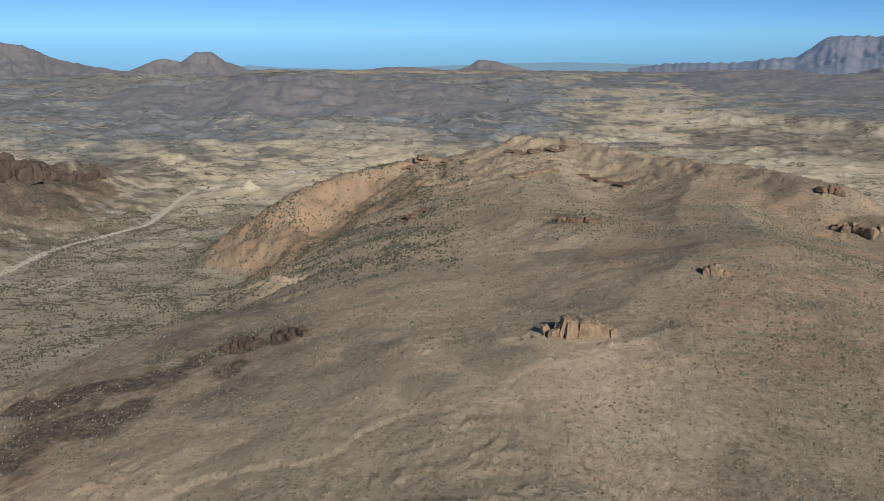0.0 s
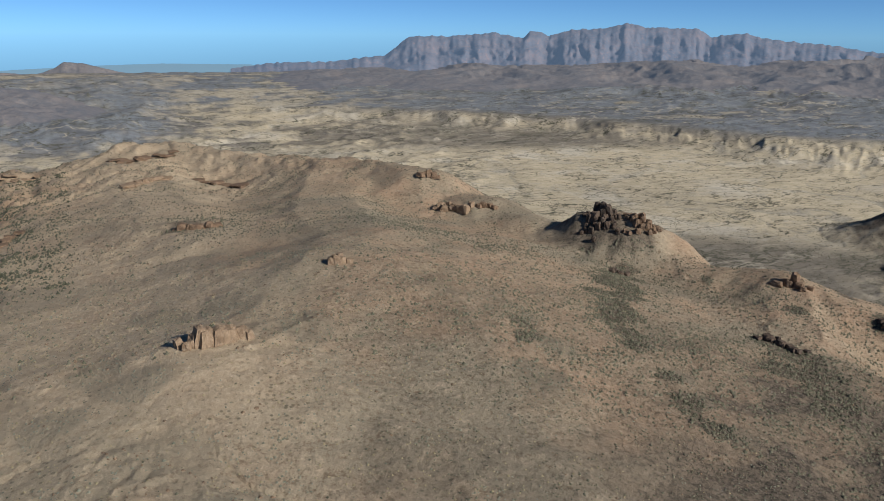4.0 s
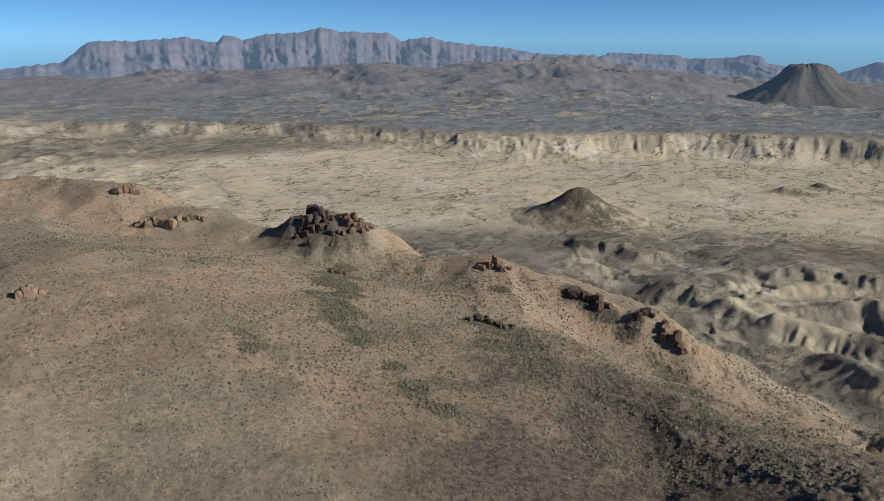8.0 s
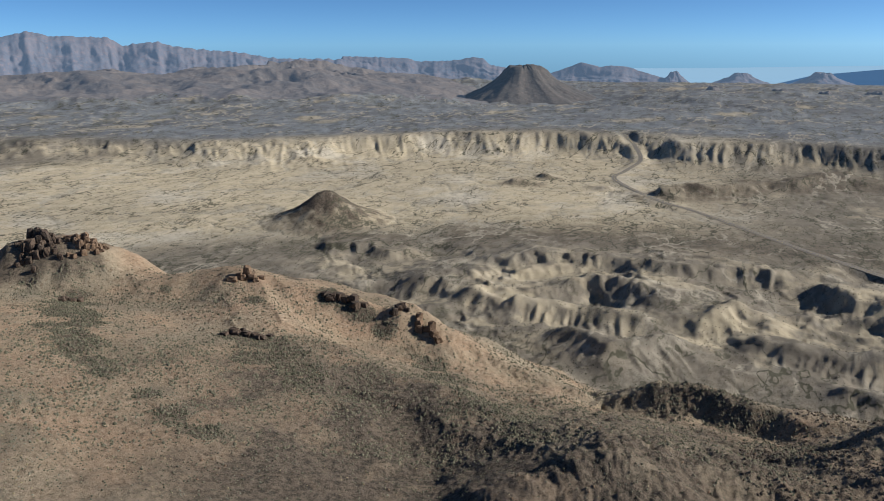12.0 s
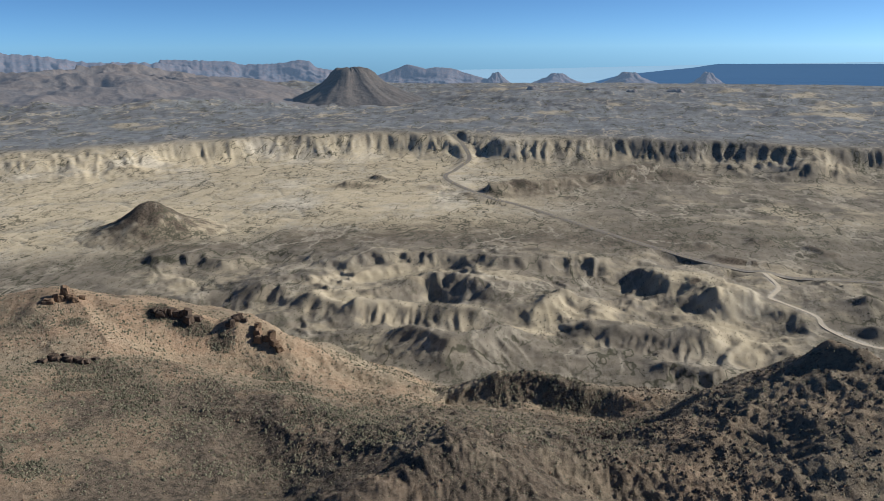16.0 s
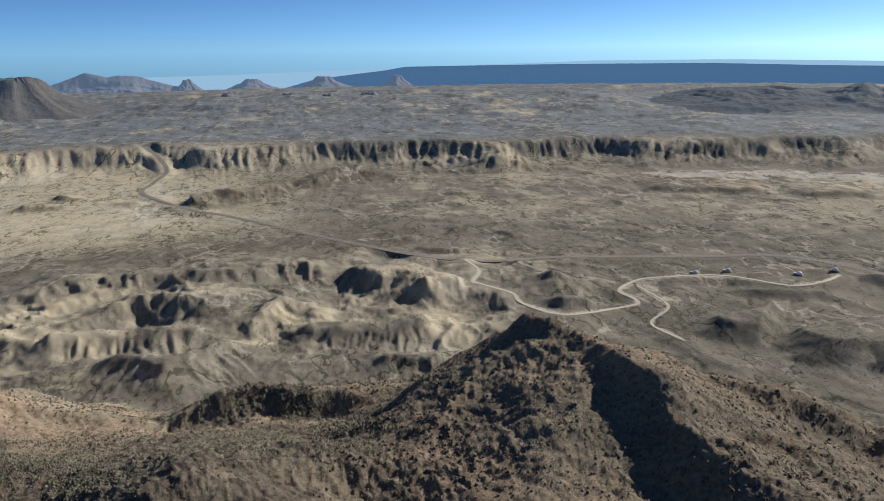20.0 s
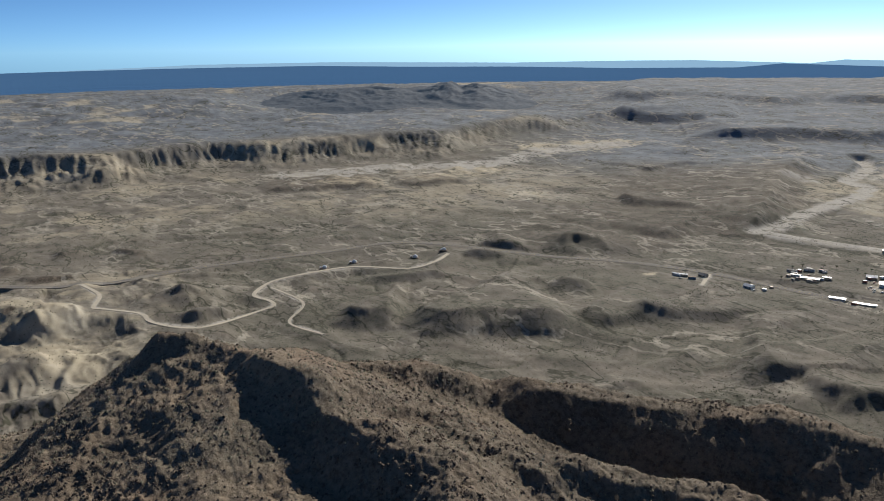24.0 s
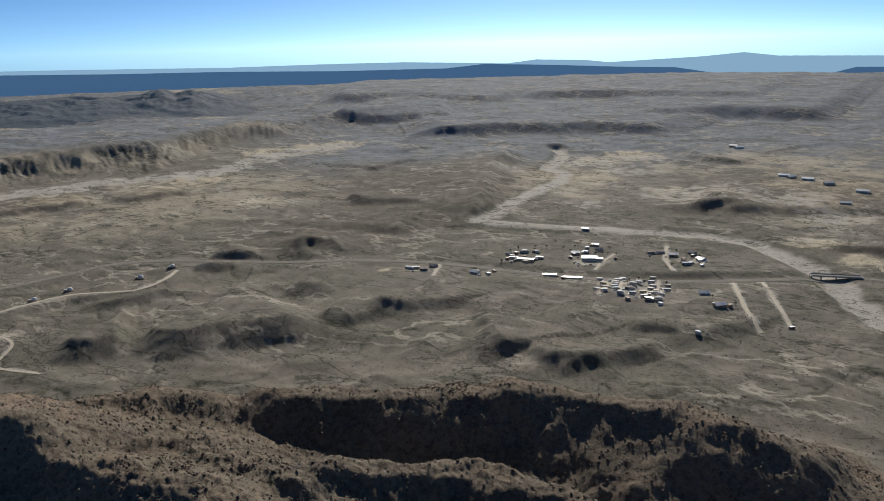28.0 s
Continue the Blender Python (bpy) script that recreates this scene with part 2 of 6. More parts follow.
def grain(x, y, seed=0):
    """Gradient noise, about -1 to 1."""
    ix, iy = np.floor(x), np.floor(y)
    fx, fy = x - ix, y - iy
    ix, iy = ix.astype(np.int64), iy.astype(np.int64)
    ux, uy = fx * fx * fx * (fx * (fx * 6 - 15) + 10), fy * fy * fy * (fy * (fy * 6 - 15) + 10)

    def corner(a, b):
        g = hashed(ix + a, iy + b, seed)
        return COS[g] * (fx - a) + SIN[g] * (fy - b)

    n0 = corner(0, 0) * (1 - ux) + corner(1, 0) * ux
    n1 = corner(0, 1) * (1 - ux) + corner(1, 1) * ux
    return (n0 * (1 - uy) + n1 * uy) * 1.5


def fbm(x, y, size, octaves=4, seed=0, gain=0.5):
    total, a, s = 0.0, 1.0, 1.0 / size
    for o in range(octaves):
        total = total + a * grain(x * s + 17.3 * o, y * s - 9.1 * o, seed + o)
        a, s = a * gain, s * 2.03
    return total


def ridged(x, y, size, octaves=4, seed=0, gain=0.5):
    """Sharp crests at 1, hollows near 0."""
    total, a, s, norm = 0.0, 1.0, 1.0 / size, 0.0
    for o in range(octaves):
        total = total + a * (1 - np.abs(grain(x * s + 31.7 * o, y * s + 5.3 * o, seed + o))) ** 2
        norm += a
        a, s = a * gain, s * 2.07
    return total / norm


def step(v, a, b):
    k = np.clip((v - a) / (b - a), 0, 1)
    return k * k * (3 - 2 * k)


def window(v, a, b, soft):
    return step(v, a - soft, a + soft) * (1 - step(v, b - soft, b + soft))


def along(x, y, line, fall=0.5, flat=0.0):
    """Distance to the part of a line of (x, y, z) corners that rules this place, z there, and the run along it."""
    best = np.full(np.shape(x), -1e9)
    top, dist, run, done = np.zeros(np.shape(x)), np.zeros(np.shape(x)), np.zeros(np.shape(x)), 0.0
    for (ax, ay, az), (bx, by, bz) in zip(line, line[1:]):
        dx, dy = bx - ax, by - ay
        k = np.clip(((x - ax) * dx + (y - ay) * dy) / (dx * dx + dy * dy), 0, 1)
        d = np.hypot(x - ax - k * dx, y - ay - k * dy)
        z = az + k * (bz - az)
        lie = z - fall * np.maximum(d - flat, 0) - 0.03 * d
        near = lie > best
        best = np.where(near, lie, best)
        top, dist = np.where(near, z, top), np.where(near, d, dist)
        run = np.where(near, done + k * math.hypot(dx, dy), run)
        done += math.hypot(dx, dy)
    return dist, top, run


# crest lines of the volcanic hill: corners in metres, fall per metre, flat half width, rill depth
CRESTS = [
    ([(-195, 1021, 79), (-142, 1071, 99), (-26, 1120, 117), (40, 1117, 108), (84, 1117, 116), (120, 1114, 147), (176, 1086, 146)], 0.62, 8, 7),
    ([(176, 1086, 146), (228, 1004, 143), (276, 919, 146), (311, 834, 149), (342, 767, 156), (355, 717, 157), (364, 667, 138), (382, 634, 140), (394, 579, 128)], 0.50, 12, 6),
    ([(10, 120, 150), (21, 214, 149), (21, 259, 150), (53, 316, 161), (64, 322, 162), (90, 338, 161), (151, 413, 163), (187, 485, 157), (130, 560, 147)], 0.20, 16, 3),
    ([(130, 560, 147), (101, 632, 141), (106, 874, 134), (115, 1094, 138)], 0.24, 26, 3),
    ([(311, 834, 149), (240, 700, 140), (187, 485, 157)], 0.28, 25, 3),
    ([(101, 632, 141), (-10, 799, 112), (-26, 1120, 114)], 0.55, 8, 4),
    ([(-26, 650, 116), (-91, 674, 86)], 0.45, 5, 6),
    ([(21, 300, 148), (0, 440, 139), (5, 560, 130), (20, 799, 115)], 0.24, 30, 2),
    ([(-195, 1021, 79), (-190, 958, 49), (-130, 850, 52), (-105, 750, 47)], 0.72, 5, 6),
    ([(-221, 415, 97), (-178, 467, 97), (-157, 517, 97), (-132, 585, 103), (-99, 653, 75), (-65, 727, 85), (-27, 800, 98), (1, 880, 114)], 0.62, 6, 3),
    ([(-60, 520, 100), (-91, 492, 96), (-138, 470, 93), (-198, 437, 88), (-250, 410, 90), (-330, 330, 95), (-420, 220, 80)], 0.56, 6, 7),
    ([(394, 578, 130), (423, 506, 129), (438, 466, 127), (433, 416, 121), (465, 363, 126), (476, 332, 120), (477, 293, 115), (482, 253, 105), (484, 228, 107), (510, 220, 80), (552, 203, 42)], 0.62, 6, 6),
    ([(151, 413, 163), (165, 375, 158), (171, 339, 153), (148, 238, 138), (120, 120, 130)], 0.33, 18, 4),
    ([(465, 363, 122), (380, 277, 113), (364, 188, 107), (331, 113, 110), (314, 62, 117), (250, 20, 120)], 0.36, 14, 4),
    ([(484, 228, 103), (491, 96, 57), (498, 47, 74), (490, 10, 76), (477, -49, 76), (474, -73, 73), (446, -111, 99)], 0.55, 5, 6),
    ([(220, 70, 118), (259, 77, 124), (284, 60, 129), (297, 44, 130), (330, 7, 115), (335, -14, 112), (323, -38, 107), (299, -59, 105), (279, -79, 107), (240, -120, 112)], 0.50, 6, 5),
    ([(425, -124, 128), (436, -111, 108), (456, -92, 88), (474, -73, 73)], 0.74, 3, 4),
    ([(345, -125, 123), (323, -122, 120), (268, -111, 112), (215, -98, 107)], 0.24, 13, 3),
    ([(385, -130, 129), (330, -123, 121)], 0.62, 5, 3),
    ([(420, -130, 138), (410, -142, 137)], 1.0, 3, 3),
    ([(396, -152, 134), (384, -157, 132), (356, -164, 140), (323, -169, 139), (285, -166, 131), (257, -173, 132), (222, -171, 132), (120, -120, 135)], 0.62, 4, 8),
    ([(388, -108, 115), (372, -84, 115), (340, -57, 109)], 0.70, 3, 4),
    ([(404, 513, 145), (418, 497, 147), (430, 484, 147), (440, 468, 140)], 0.95, 12, 6),
    ([(380, -155, 132), (385, -191, 121), (379, -224, 108), (360, -253, 107), (320, -294, 92), (306, -302, 99), (270, -335, 95), (235, -354, 94), (199, -370, 95), (187, -376, 100), (146, -383, 98), (100, -387, 100), (71, -389, 97), (43, -383, 90), (29, -379, 79), (-60, -350, 60)], 0.52, 6, 10),
    ([(323, -169, 125), (289, -215, 116), (203, -207, 122), (197, -227, 122), (171, -247, 115), (133, -258, 114), (117, -260, 114), (20, -220, 112), (-60, -120, 118)], 0.70, 5, 7),
    ([(10, 120, 150), (0, 0, 138), (-60, -120, 118), (-200, -150, 100)], 0.35, 30, 5),
]
# low terraces, knolls and mesas of the plain: the same four values
KNOLLS = [
    ([(864, 19, 21), (834, 46, 15)], 0.66, 3, 7),
    ([(791, -15, 14), (775, -84, 12), (778, -121, 18)], 0.66, 10, 7),
    ([(798, 239, 22), (798, 176, 17), (800, 115, 20)], 0.66, 8, 7),
    ([(689, -79, 15), (682, -121, 16)], 0.66, 3, 6),
    ([(718, 170, 22), (681, 116, 27), (736, 72, 22)], 0.66, 4, 7),
    ([(811, 295, 21), (803, 262, 16)], 0.66, 5, 7),
    ([(895, -313, 23), (893, -323, 21)], 0.62, 2, 5),
    ([(811, -298, 18), (807, -316, 15)], 0.62, 2, 5),
    ([(1172, -176, 5), (1178, -172, 5)], 0.62, 5, 2),
    ([(1220, -248, 6), (1226, -244, 6)], 0.62, 5, 2),
    ([(1194, -317, 6), (1182, -332, 5)], 0.62, 5, 2),
    ([(1592, 499, 13), (1587, 483, 13)], 0.62, 5, 2),
    ([(1675, 444, 11), (1681, 448, 11)], 0.62, 4, 2),
    ([(770, -857, 17), (757, -868, 17)], 0.62, 5, 3),
    ([(503, -681, 17), (488, -682, 14)], 0.62, 4, 4),
    ([(270, -616, 10), (276, -612, 10)], 0.62, 6, 4),
    ([(263, -619, 12), (245, -628, 15)], 0.62, 5, 4),
    ([(326, -767, 7), (297, -777, 5)], 0.62, 4, 3),
    ([(330, -1371, 21), (281, -1383, 15)], 0.62, 10, 5),
    ([(87, -1182, 9), (27, -1195, 10)], 0.62, 10, 5),
    ([(1578, 161, 20), (1624, 121, 21), (1710, 9, 18), (1763, -53, 27), (1810, -158, 29)], 0.45, 10, 8),
    ([(1539, 11, 6), (1545, 15, 6)], 0.62, 5, 2),
    ([(1578, -113, 4), (1584, -109, 4)], 0.62, 5, 2),
    ([(1596, 500, 13), (1602, 477, 10)], 0.62, 5, 3),
    ([(1615, 332, 7), (1621, 336, 7)], 0.62, 5, 2),
    ([(1117, -180, 7), (1080, -236, 5)], 0.80, 2, 2),
    ([(985, -128, 1), (980, -148, 1)], 0.66, 2, 1),
    ([(-749, 1210, 108), (-703, 1247, 85), (-683, 1312, 74), (-658, 1344, 61), (-643, 1413, 63), (-621, 1452, 47)], 0.75, 14, 14),
    ([(-611, 1708, 30), (-593, 1709, 30)], 0.55, 3, 5),
    ([(-366, 1411, 23), (-356, 1411, 23)], 0.60, 3, 5),
]
# benches: rim corners with the high ground on the left hand, dip behind the rim, spacing of the ribs
BENCHES = [
    ([(936, 340, 17), (988, 287, 17), (1007, 228, 17), (1008, 166, 17), (993, 98, 17), (1022, 28, 17), (1030, -19, 17), (1004, -52, 17)], 0.07, 44),
    ([(839, 433, 15), (839, 364, 15), (841, 285, 15), (866, 229, 15), (909, 200, 15), (916, 159, 15), (882, 106, 15), (838, 72, 15)], 0.1, 40),
    ([(1013, -55, 14), (943, -99, 14), (891, -162, 14), (917, -216, 14)], 0.06, 42),
    ([(969, 616, 10), (981, 545, 10), (973, 483, 10), (1005, 438, 10)], 0.08, 36),
    ([(1822, -2129, 45), (1562, -2203, 45), (1357, -2344, 45)], 0.04, 150),
    ([(1337, -1941, 42), (1097, -2132, 42), (828, -2266, 42), (618, -2235, 42)], 0.04, 150),
    ([(819, -2498, 50), (560, -2670, 50), (263, -2648, 50)], 0.04, 150),
    ([(2164, -2499, 52), (1791, -2729, 52), (1379, -2681, 52)], 0.04, 150),
    ([(1461, -2840, 60), (1046, -2982, 60), (442, -2992, 60)], 0.04, 150),
    ([(729, -428, 11), (696, -439, 11), (671, -473, 11)], 0.1, 46),
    ([(682, -489, 12), (625, -491, 12), (596, -529, 12), (564, -565, 12), (542, -599, 12)], 0.1, 46),
    ([(556, -619, 9), (523, -628, 9), (491, -617, 9)], 0.1, 46),
    ([(847, -712, 8), (804, -738, 8), (783, -792, 8)], 0.1, 46),
    ([(652, -678, 8), (619, -689, 8), (611, -716, 8)], 0.1, 46),
    ([(822, -509, 5), (799, -540, 5), (787, -575, 5), (775, -621, 5)], 0.1, 46),
    ([(520, -694, 9), (489, -695, 9), (465, -678, 9)], 0.1, 46),
    ([(376, -667, 12), (351, -659, 12), (323, -627, 12), (300, -616, 12)], 0.1, 46),
    ([(977, -1195, 11), (892, -1166, 11), (822, -1175, 11), (741, -1177, 11)], 0.1, 46),
    ([(703, -963, 9), (722, -1042, 9), (727, -1138, 9), (654, -1142, 9)], 0.1, 46),
    ([(615, -1088, 17), (720, -1292, 17), (839, -1535, 17), (952, -1877, 17)], 0.2, 46),
    ([(1121, -1431, 8), (1107, -1532, 8), (1077, -1616, 8)], 0.1, 46),
    ([(1195, -1676, 8), (1159, -1802, 8)], 0.1, 46),
    ([(875, -1345, 8), (800, -1359, 8)], 0.1, 46),
    ([(1488, -708, 7), (1461, -807, 7), (1376, -931, 7)], 0.1, 46),
    ([(1339, -962, 7), (1314, -1094, 7)], 0.1, 46),
    ([(773, -830, 6), (782, -890, 6), (689, -851, 6)], 0.1, 46),
    ([(245, -719, 9), (215, -731, 9), (182, -738, 9)], 0.1, 46),
    ([(282, -601, 10), (264, -623, 10), (233, -606, 10)], 0.1, 46),
    ([(386, -670, 8), (371, -678, 8), (336, -651, 8)], 0.1, 46),
    ([(522, -688, 7), (487, -694, 7)], 0.1, 46),
    ([(355, -1431, 12), (319, -1447, 12), (261, -1337, 12)], 0.1, 46),
    ([(558, -2027, 10), (434, -1864, 10), (345, -1853, 10)], 0.1, 46),
    ([(734, -431, 9), (701, -437, 9), (680, -461, 9)], 0.1, 46),
    ([(681, -486, 10), (648, -493, 10), (617, -498, 10)], 0.1, 46),
]


def massif(x, y):
    """Height of the volcanic hill, and how far its crest lies."""
    wx = x + 9 * fbm(x, y, 60, 3, 11)
    wy = y + 9 * fbm(x, y, 60, 3, 12)
    rill = ridged(x, y, 75, 4, 21, 0.5)
    south = window(bearing(x, y), 60, 190, 15)
    total = np.zeros(np.shape(x))
    for line, fall, flat, depth in CRESTS:
        xs, ys = [p[0] for p in line], [p[1] for p in line]
        reach = flat + 140 + 1.3 * max(p[2] for p in line) / max(fall, 0.28)
        sel = np.flatnonzero((x > min(xs) - reach) & (x < max(xs) + reach) & (y > min(ys) - reach) & (y < max(ys) + reach))
        if not len(sel):
            continue
        d, z, run = along(wx[sel], wy[sel], line, fall, flat)
        out = np.maximum(d - flat, 0)
        h = z - fall * out - 0.5 * np.maximum(out - {0.24: 75, 0.20: 260, 0.36: 130, 0.28: 120}.get(fall, 2000), 0) - depth * (0.30 + 0.25 * south[sel]) * rill[sel] * step(d, flat, flat + 45)
        total[sel] += np.exp(np.clip(h, -60, 400) / 6.0)
    return 6.0 * np.log(total + 1e-5)


ESCARPMENT = ((-40, 3000), (5, 2750), (19, 2480), (37, 2230), (50, 1960), (58, 1870), (68, 1990), (76, 2020), (84, 1910), (95, 1870), (105, 1845), (120, 1975), (128, 2010), (134, 2420), (150, 2800), (190, 3000))


def bearing(x, y):
    return np.degrees(np.arctan2(x, y))


def plain(x, y):
    """Height of the basin floor and what lies on it."""
    r, b = np.hypot(x, y), bearing(x, y)
    scarp = np.interp(b, (-10, 12, 30, 55, 70, 100, 126, 138, 150), (0, 12, 30, 38, 48, 52, 50, 26, 0))
    z = (92 - 0.92 * scarp) * step(r, 1300, 4330) - 32 * step(r, 4370, 4640) + 2.0 * fbm(x, y, 260, 3, 31, 0.4)
    z = z - 42 * window(b, 66, 81, 5) * window(r, 3000, 3950, 280)
    z = z - 38 * window(b, 115, 137, 4) * window(r, 2850, 3850, 250)
    # escarpment, fluted by gullies
    D = np.interp(b, [v[0] for v in ESCARPMENT], [v[1] for v in ESCARPMENT])
    arc = np.radians(b) * 2000
    flute = 30 * (ridged(arc + 10 * fbm(x, y, 50, 2, 42), r * 0.25, 32, 4, 41, 0.55) - 0.5) + 75 * fbm(x, y, 330, 3, 43)

    e = step(r + flute, D, D + 215)
    z = z + scarp * (0.55 * e + 0.45 * step(r + flute * 1.2, D + 85, D + 215))
    # eroded clay hills
    clay = window(b, 58, 112, 5) * window(r, 690, 1130, 90) * (0.55 + 0.45 * step(fbm(x, y, 300, 2, 45), -0.3, 0.3))
    qx, qy = x + 30 * fbm(x, y, 110, 3, 46), y + 30 * fbm(x, y, 110, 3, 47)
    q = step(0.5 + 0.9 * fbm(x, y, 150, 2, 48) + 0.9 * (ridged(qx, qy, 80, 3, 49, 0.45) - 0.62), 0, 1)
    z = z + clay * (12 * q - 5 + 12 * q * (1 - q) * (ridged(x, y, 26, 3, 50) - 0.5) + 2.6 * (ridged(x + 5 * fbm(x, y, 20, 2, 53), y, 15, 4, 54, 0.6) - 0.6))
    # low rolling ground toward the settlement
    roll = window(b, 105, 200, 8) * window(r, 520, 980, 80)
    z = z + roll * (9 * np.clip(ridged(x * 1.0 + 40 * fbm(x, y, 150, 2, 52), y * 0.7, 190, 3, 51, 0.4) - 0.45, 0, 1))
    # broken hills before the far ranges
    rough = window(b, -40, 8, 4) * window(r, 2150, 3900, 300) + window(b, 36, 74, 6) * window(r, 2900, 4600, 300) + 0.5 * window(b, 76, 135, 5) * window(r, 2500, 4000, 300)
    z = z + rough * (70 * np.clip(ridged(x, y, 620, 6, 55, 0.5) - 0.42, 0, 1))
    z = z + window(b, -45, 30, 6) * window(r, 1250, 2600, 250) * 22 * np.clip(ridged(x, y, 210, 5, 57, 0.5) - 0.45, 0, 1)
    z = z + (1 - 0.6 * window(b, 140, 176, 5) * window(r, 900, 1250, 60)) * (7.0 - 5.0 * window(b, 18, 98, 6) * window(r, 1150, 2000, 90)) * np.clip(ridged(x + 30 * fbm(x, y, 120, 2, 33), y, 150, 3, 34, 0.4) - 0.45, 0, 1)
    z = z + step(r, 2300, 3000) * 7 * np.clip(ridged(x, y, 300, 4, 59, 0.42) - 0.4, 0, 1)
    return z, e, clay, rough


def benches(x, y, z):
    """Terraces: a crisp scalloped rim, a gullied face that eases out below it, and a long back slope."""
    r = np.hypot(x, y)
    swing = 7 + 10 * step(r, 900, 1600)
    wx, wy = x + swing * fbm(x, y, 55 + 0.05 * r, 3, 161), y + swing * fbm(x, y, 55 + 0.05 * r, 3, 162)
    crown = np.zeros(x.shape)
    for line, dip, size in BENCHES:
        clay = size < 46
        top = max(p[2] for p in line) * (1.1 if clay else 1.3 if size == 46 else 0.9)
        wide = top / (0.42 if clay else 0.35 if size == 46 else 0.60)
        back = top / dip * (0.5 if clay else 1.3)
        xs, ys = [p[0] for p in line], [p[1] for p in line]
        reach = 40 + max(wide, 2.6 * back)
        near = np.flatnonzero((x > min(xs) - reach) & (x < max(xs) + reach) & (y > min(ys) - reach) & (y < max(ys) + reach))
        if not len(near):
            continue
        px, py = wx[near], wy[near]
        best, side, run, done = np.full(len(near), 1e9), np.zeros(len(near)), np.zeros(len(near)), 0.0
        for (ax, ay, _), (bx, by, _) in zip(line, line[1:]):
            dx, dy = bx - ax, by - ay
            span = math.hypot(dx, dy)
            k = np.clip(((px - ax) * dx + (py - ay) * dy) / span ** 2, 0, 1)
            d = np.hypot(px - ax - k * dx, py - ay - k * dy)
            c = (dx * (py - ay - k * dy) - dy * (px - ax - k * dx)) / span / np.maximum(d, 0.1)
            less = (d < best - 0.01) | ((d < best + 0.01) & (np.abs(c) > np.abs(side)))
            best, side, run = np.where(less, d, best), np.where(less, c, side), np.where(less, done + k * span, run)
            done += span
        bend = fbm(x[near], y[near], size, 3, 164)
        s = best * np.where(side > 0, 1.0, -1.0)
        rib = 1 - np.abs(grain((run + 0.25 * size * bend) / (0.8 * size), best / size * 0.25 + 2.7, 165)) - 0.4 * np.abs(grain((run + 0.2 * size * bend) / (size * 0.3), best / size * 0.4, 166))
        s = s + (0.5 if clay else 0.13 if size == 46 else 0.12) * size * (rib - 0.55) * np.exp(-best / (1.2 * wide)) + 0.07 * size * bend
        ends = step(run, -1, 0.12 * done + 12) * step(done - run, -1, 0.12 * done + 12)
        beyond = (run <= 0.01) | (run >= done - 0.01)
        front = np.clip(1 + s / wide, 0, 1) ** 1.3
        h = top * (0.2 + 0.8 * ends) * np.where(s < 0, front, np.exp(-np.maximum(s, 0) / back))
        h = np.where(beyond, 0.2 * top * np.exp(-best / 25.0), h)
        crown[near] = np.maximum(crown[near], h)
    return z + crown * (1 - 0.35 * step(z, 6, 22))


def knolls(x, y, z):
    r = np.hypot(x, y)
    swing = 12 + 22 * step(r, 900, 1600)
    wx, wy = x + swing * fbm(x, y, 60 + 0.07 * r, 4, 61), y + swing * fbm(x, y, 130, 4, 62)
    rill = 1.5 * ridged(x, y, 42, 4, 63) - 0.35
    crown = np.full(x.shape, -60.0)
    for line, fall, flat, depth in KNOLLS:
        fall = fall * (0.85 if fall > 0.5 and line[0][2] < 40 else 1.0)
        xs, ys = [p[0] for p in line], [p[1] for p in line]
        reach = flat + 60 + 3.2 * (max(p[2] for p in line) + 6) / fall
        near = (x > min(xs) - reach) & (x < max(xs) + reach) & (y > min(ys) - reach) & (y < max(ys) + reach)
        if not near.any():
            continue
        d, top, run = along(wx[near], wy[near], line, fall)
        bend = fbm(x[near], y[near], 35, 3, 64)
        rib = 1 - np.abs(grain((run + 7 * bend) / 17.0, d * 0.012 + 3.1, 65)) - 0.6 * np.abs(grain((run + 4 * bend) / 7.0, d * 0.02, 66))
        out = np.hypot(np.maximum(d - 0.8 * flat + 6 * bend, 0), 4.0) - 4.0
        tall = np.maximum(top - 0.65 * z[near], 2) + 6
        h = z[near] * 0.35 + top + 0.3 * depth * bend - tall * (1 - np.exp(-out * fall * 1.05 / tall)) - depth * (0.35 * rill[near] + 0.8 * (0.75 - rib)) * step(d, flat * 0.7, flat + 14) * np.exp(-out / 60)
        crown[near] = np.logaddexp(h, crown[near])
    return 2.5 * np.logaddexp(crown / 2.5, z / 2.5)


def crags(x, y):
    """Small rocky breaks that follow bands across the slopes."""
    band = step(fbm(x, y, 90, 3, 75), 0.15, 0.55)
    return band * np.clip(ridged(x + 4 * fbm(x, y, 15, 2, 76), y, 18, 3, 77) - 0.5, 0, 0.5)


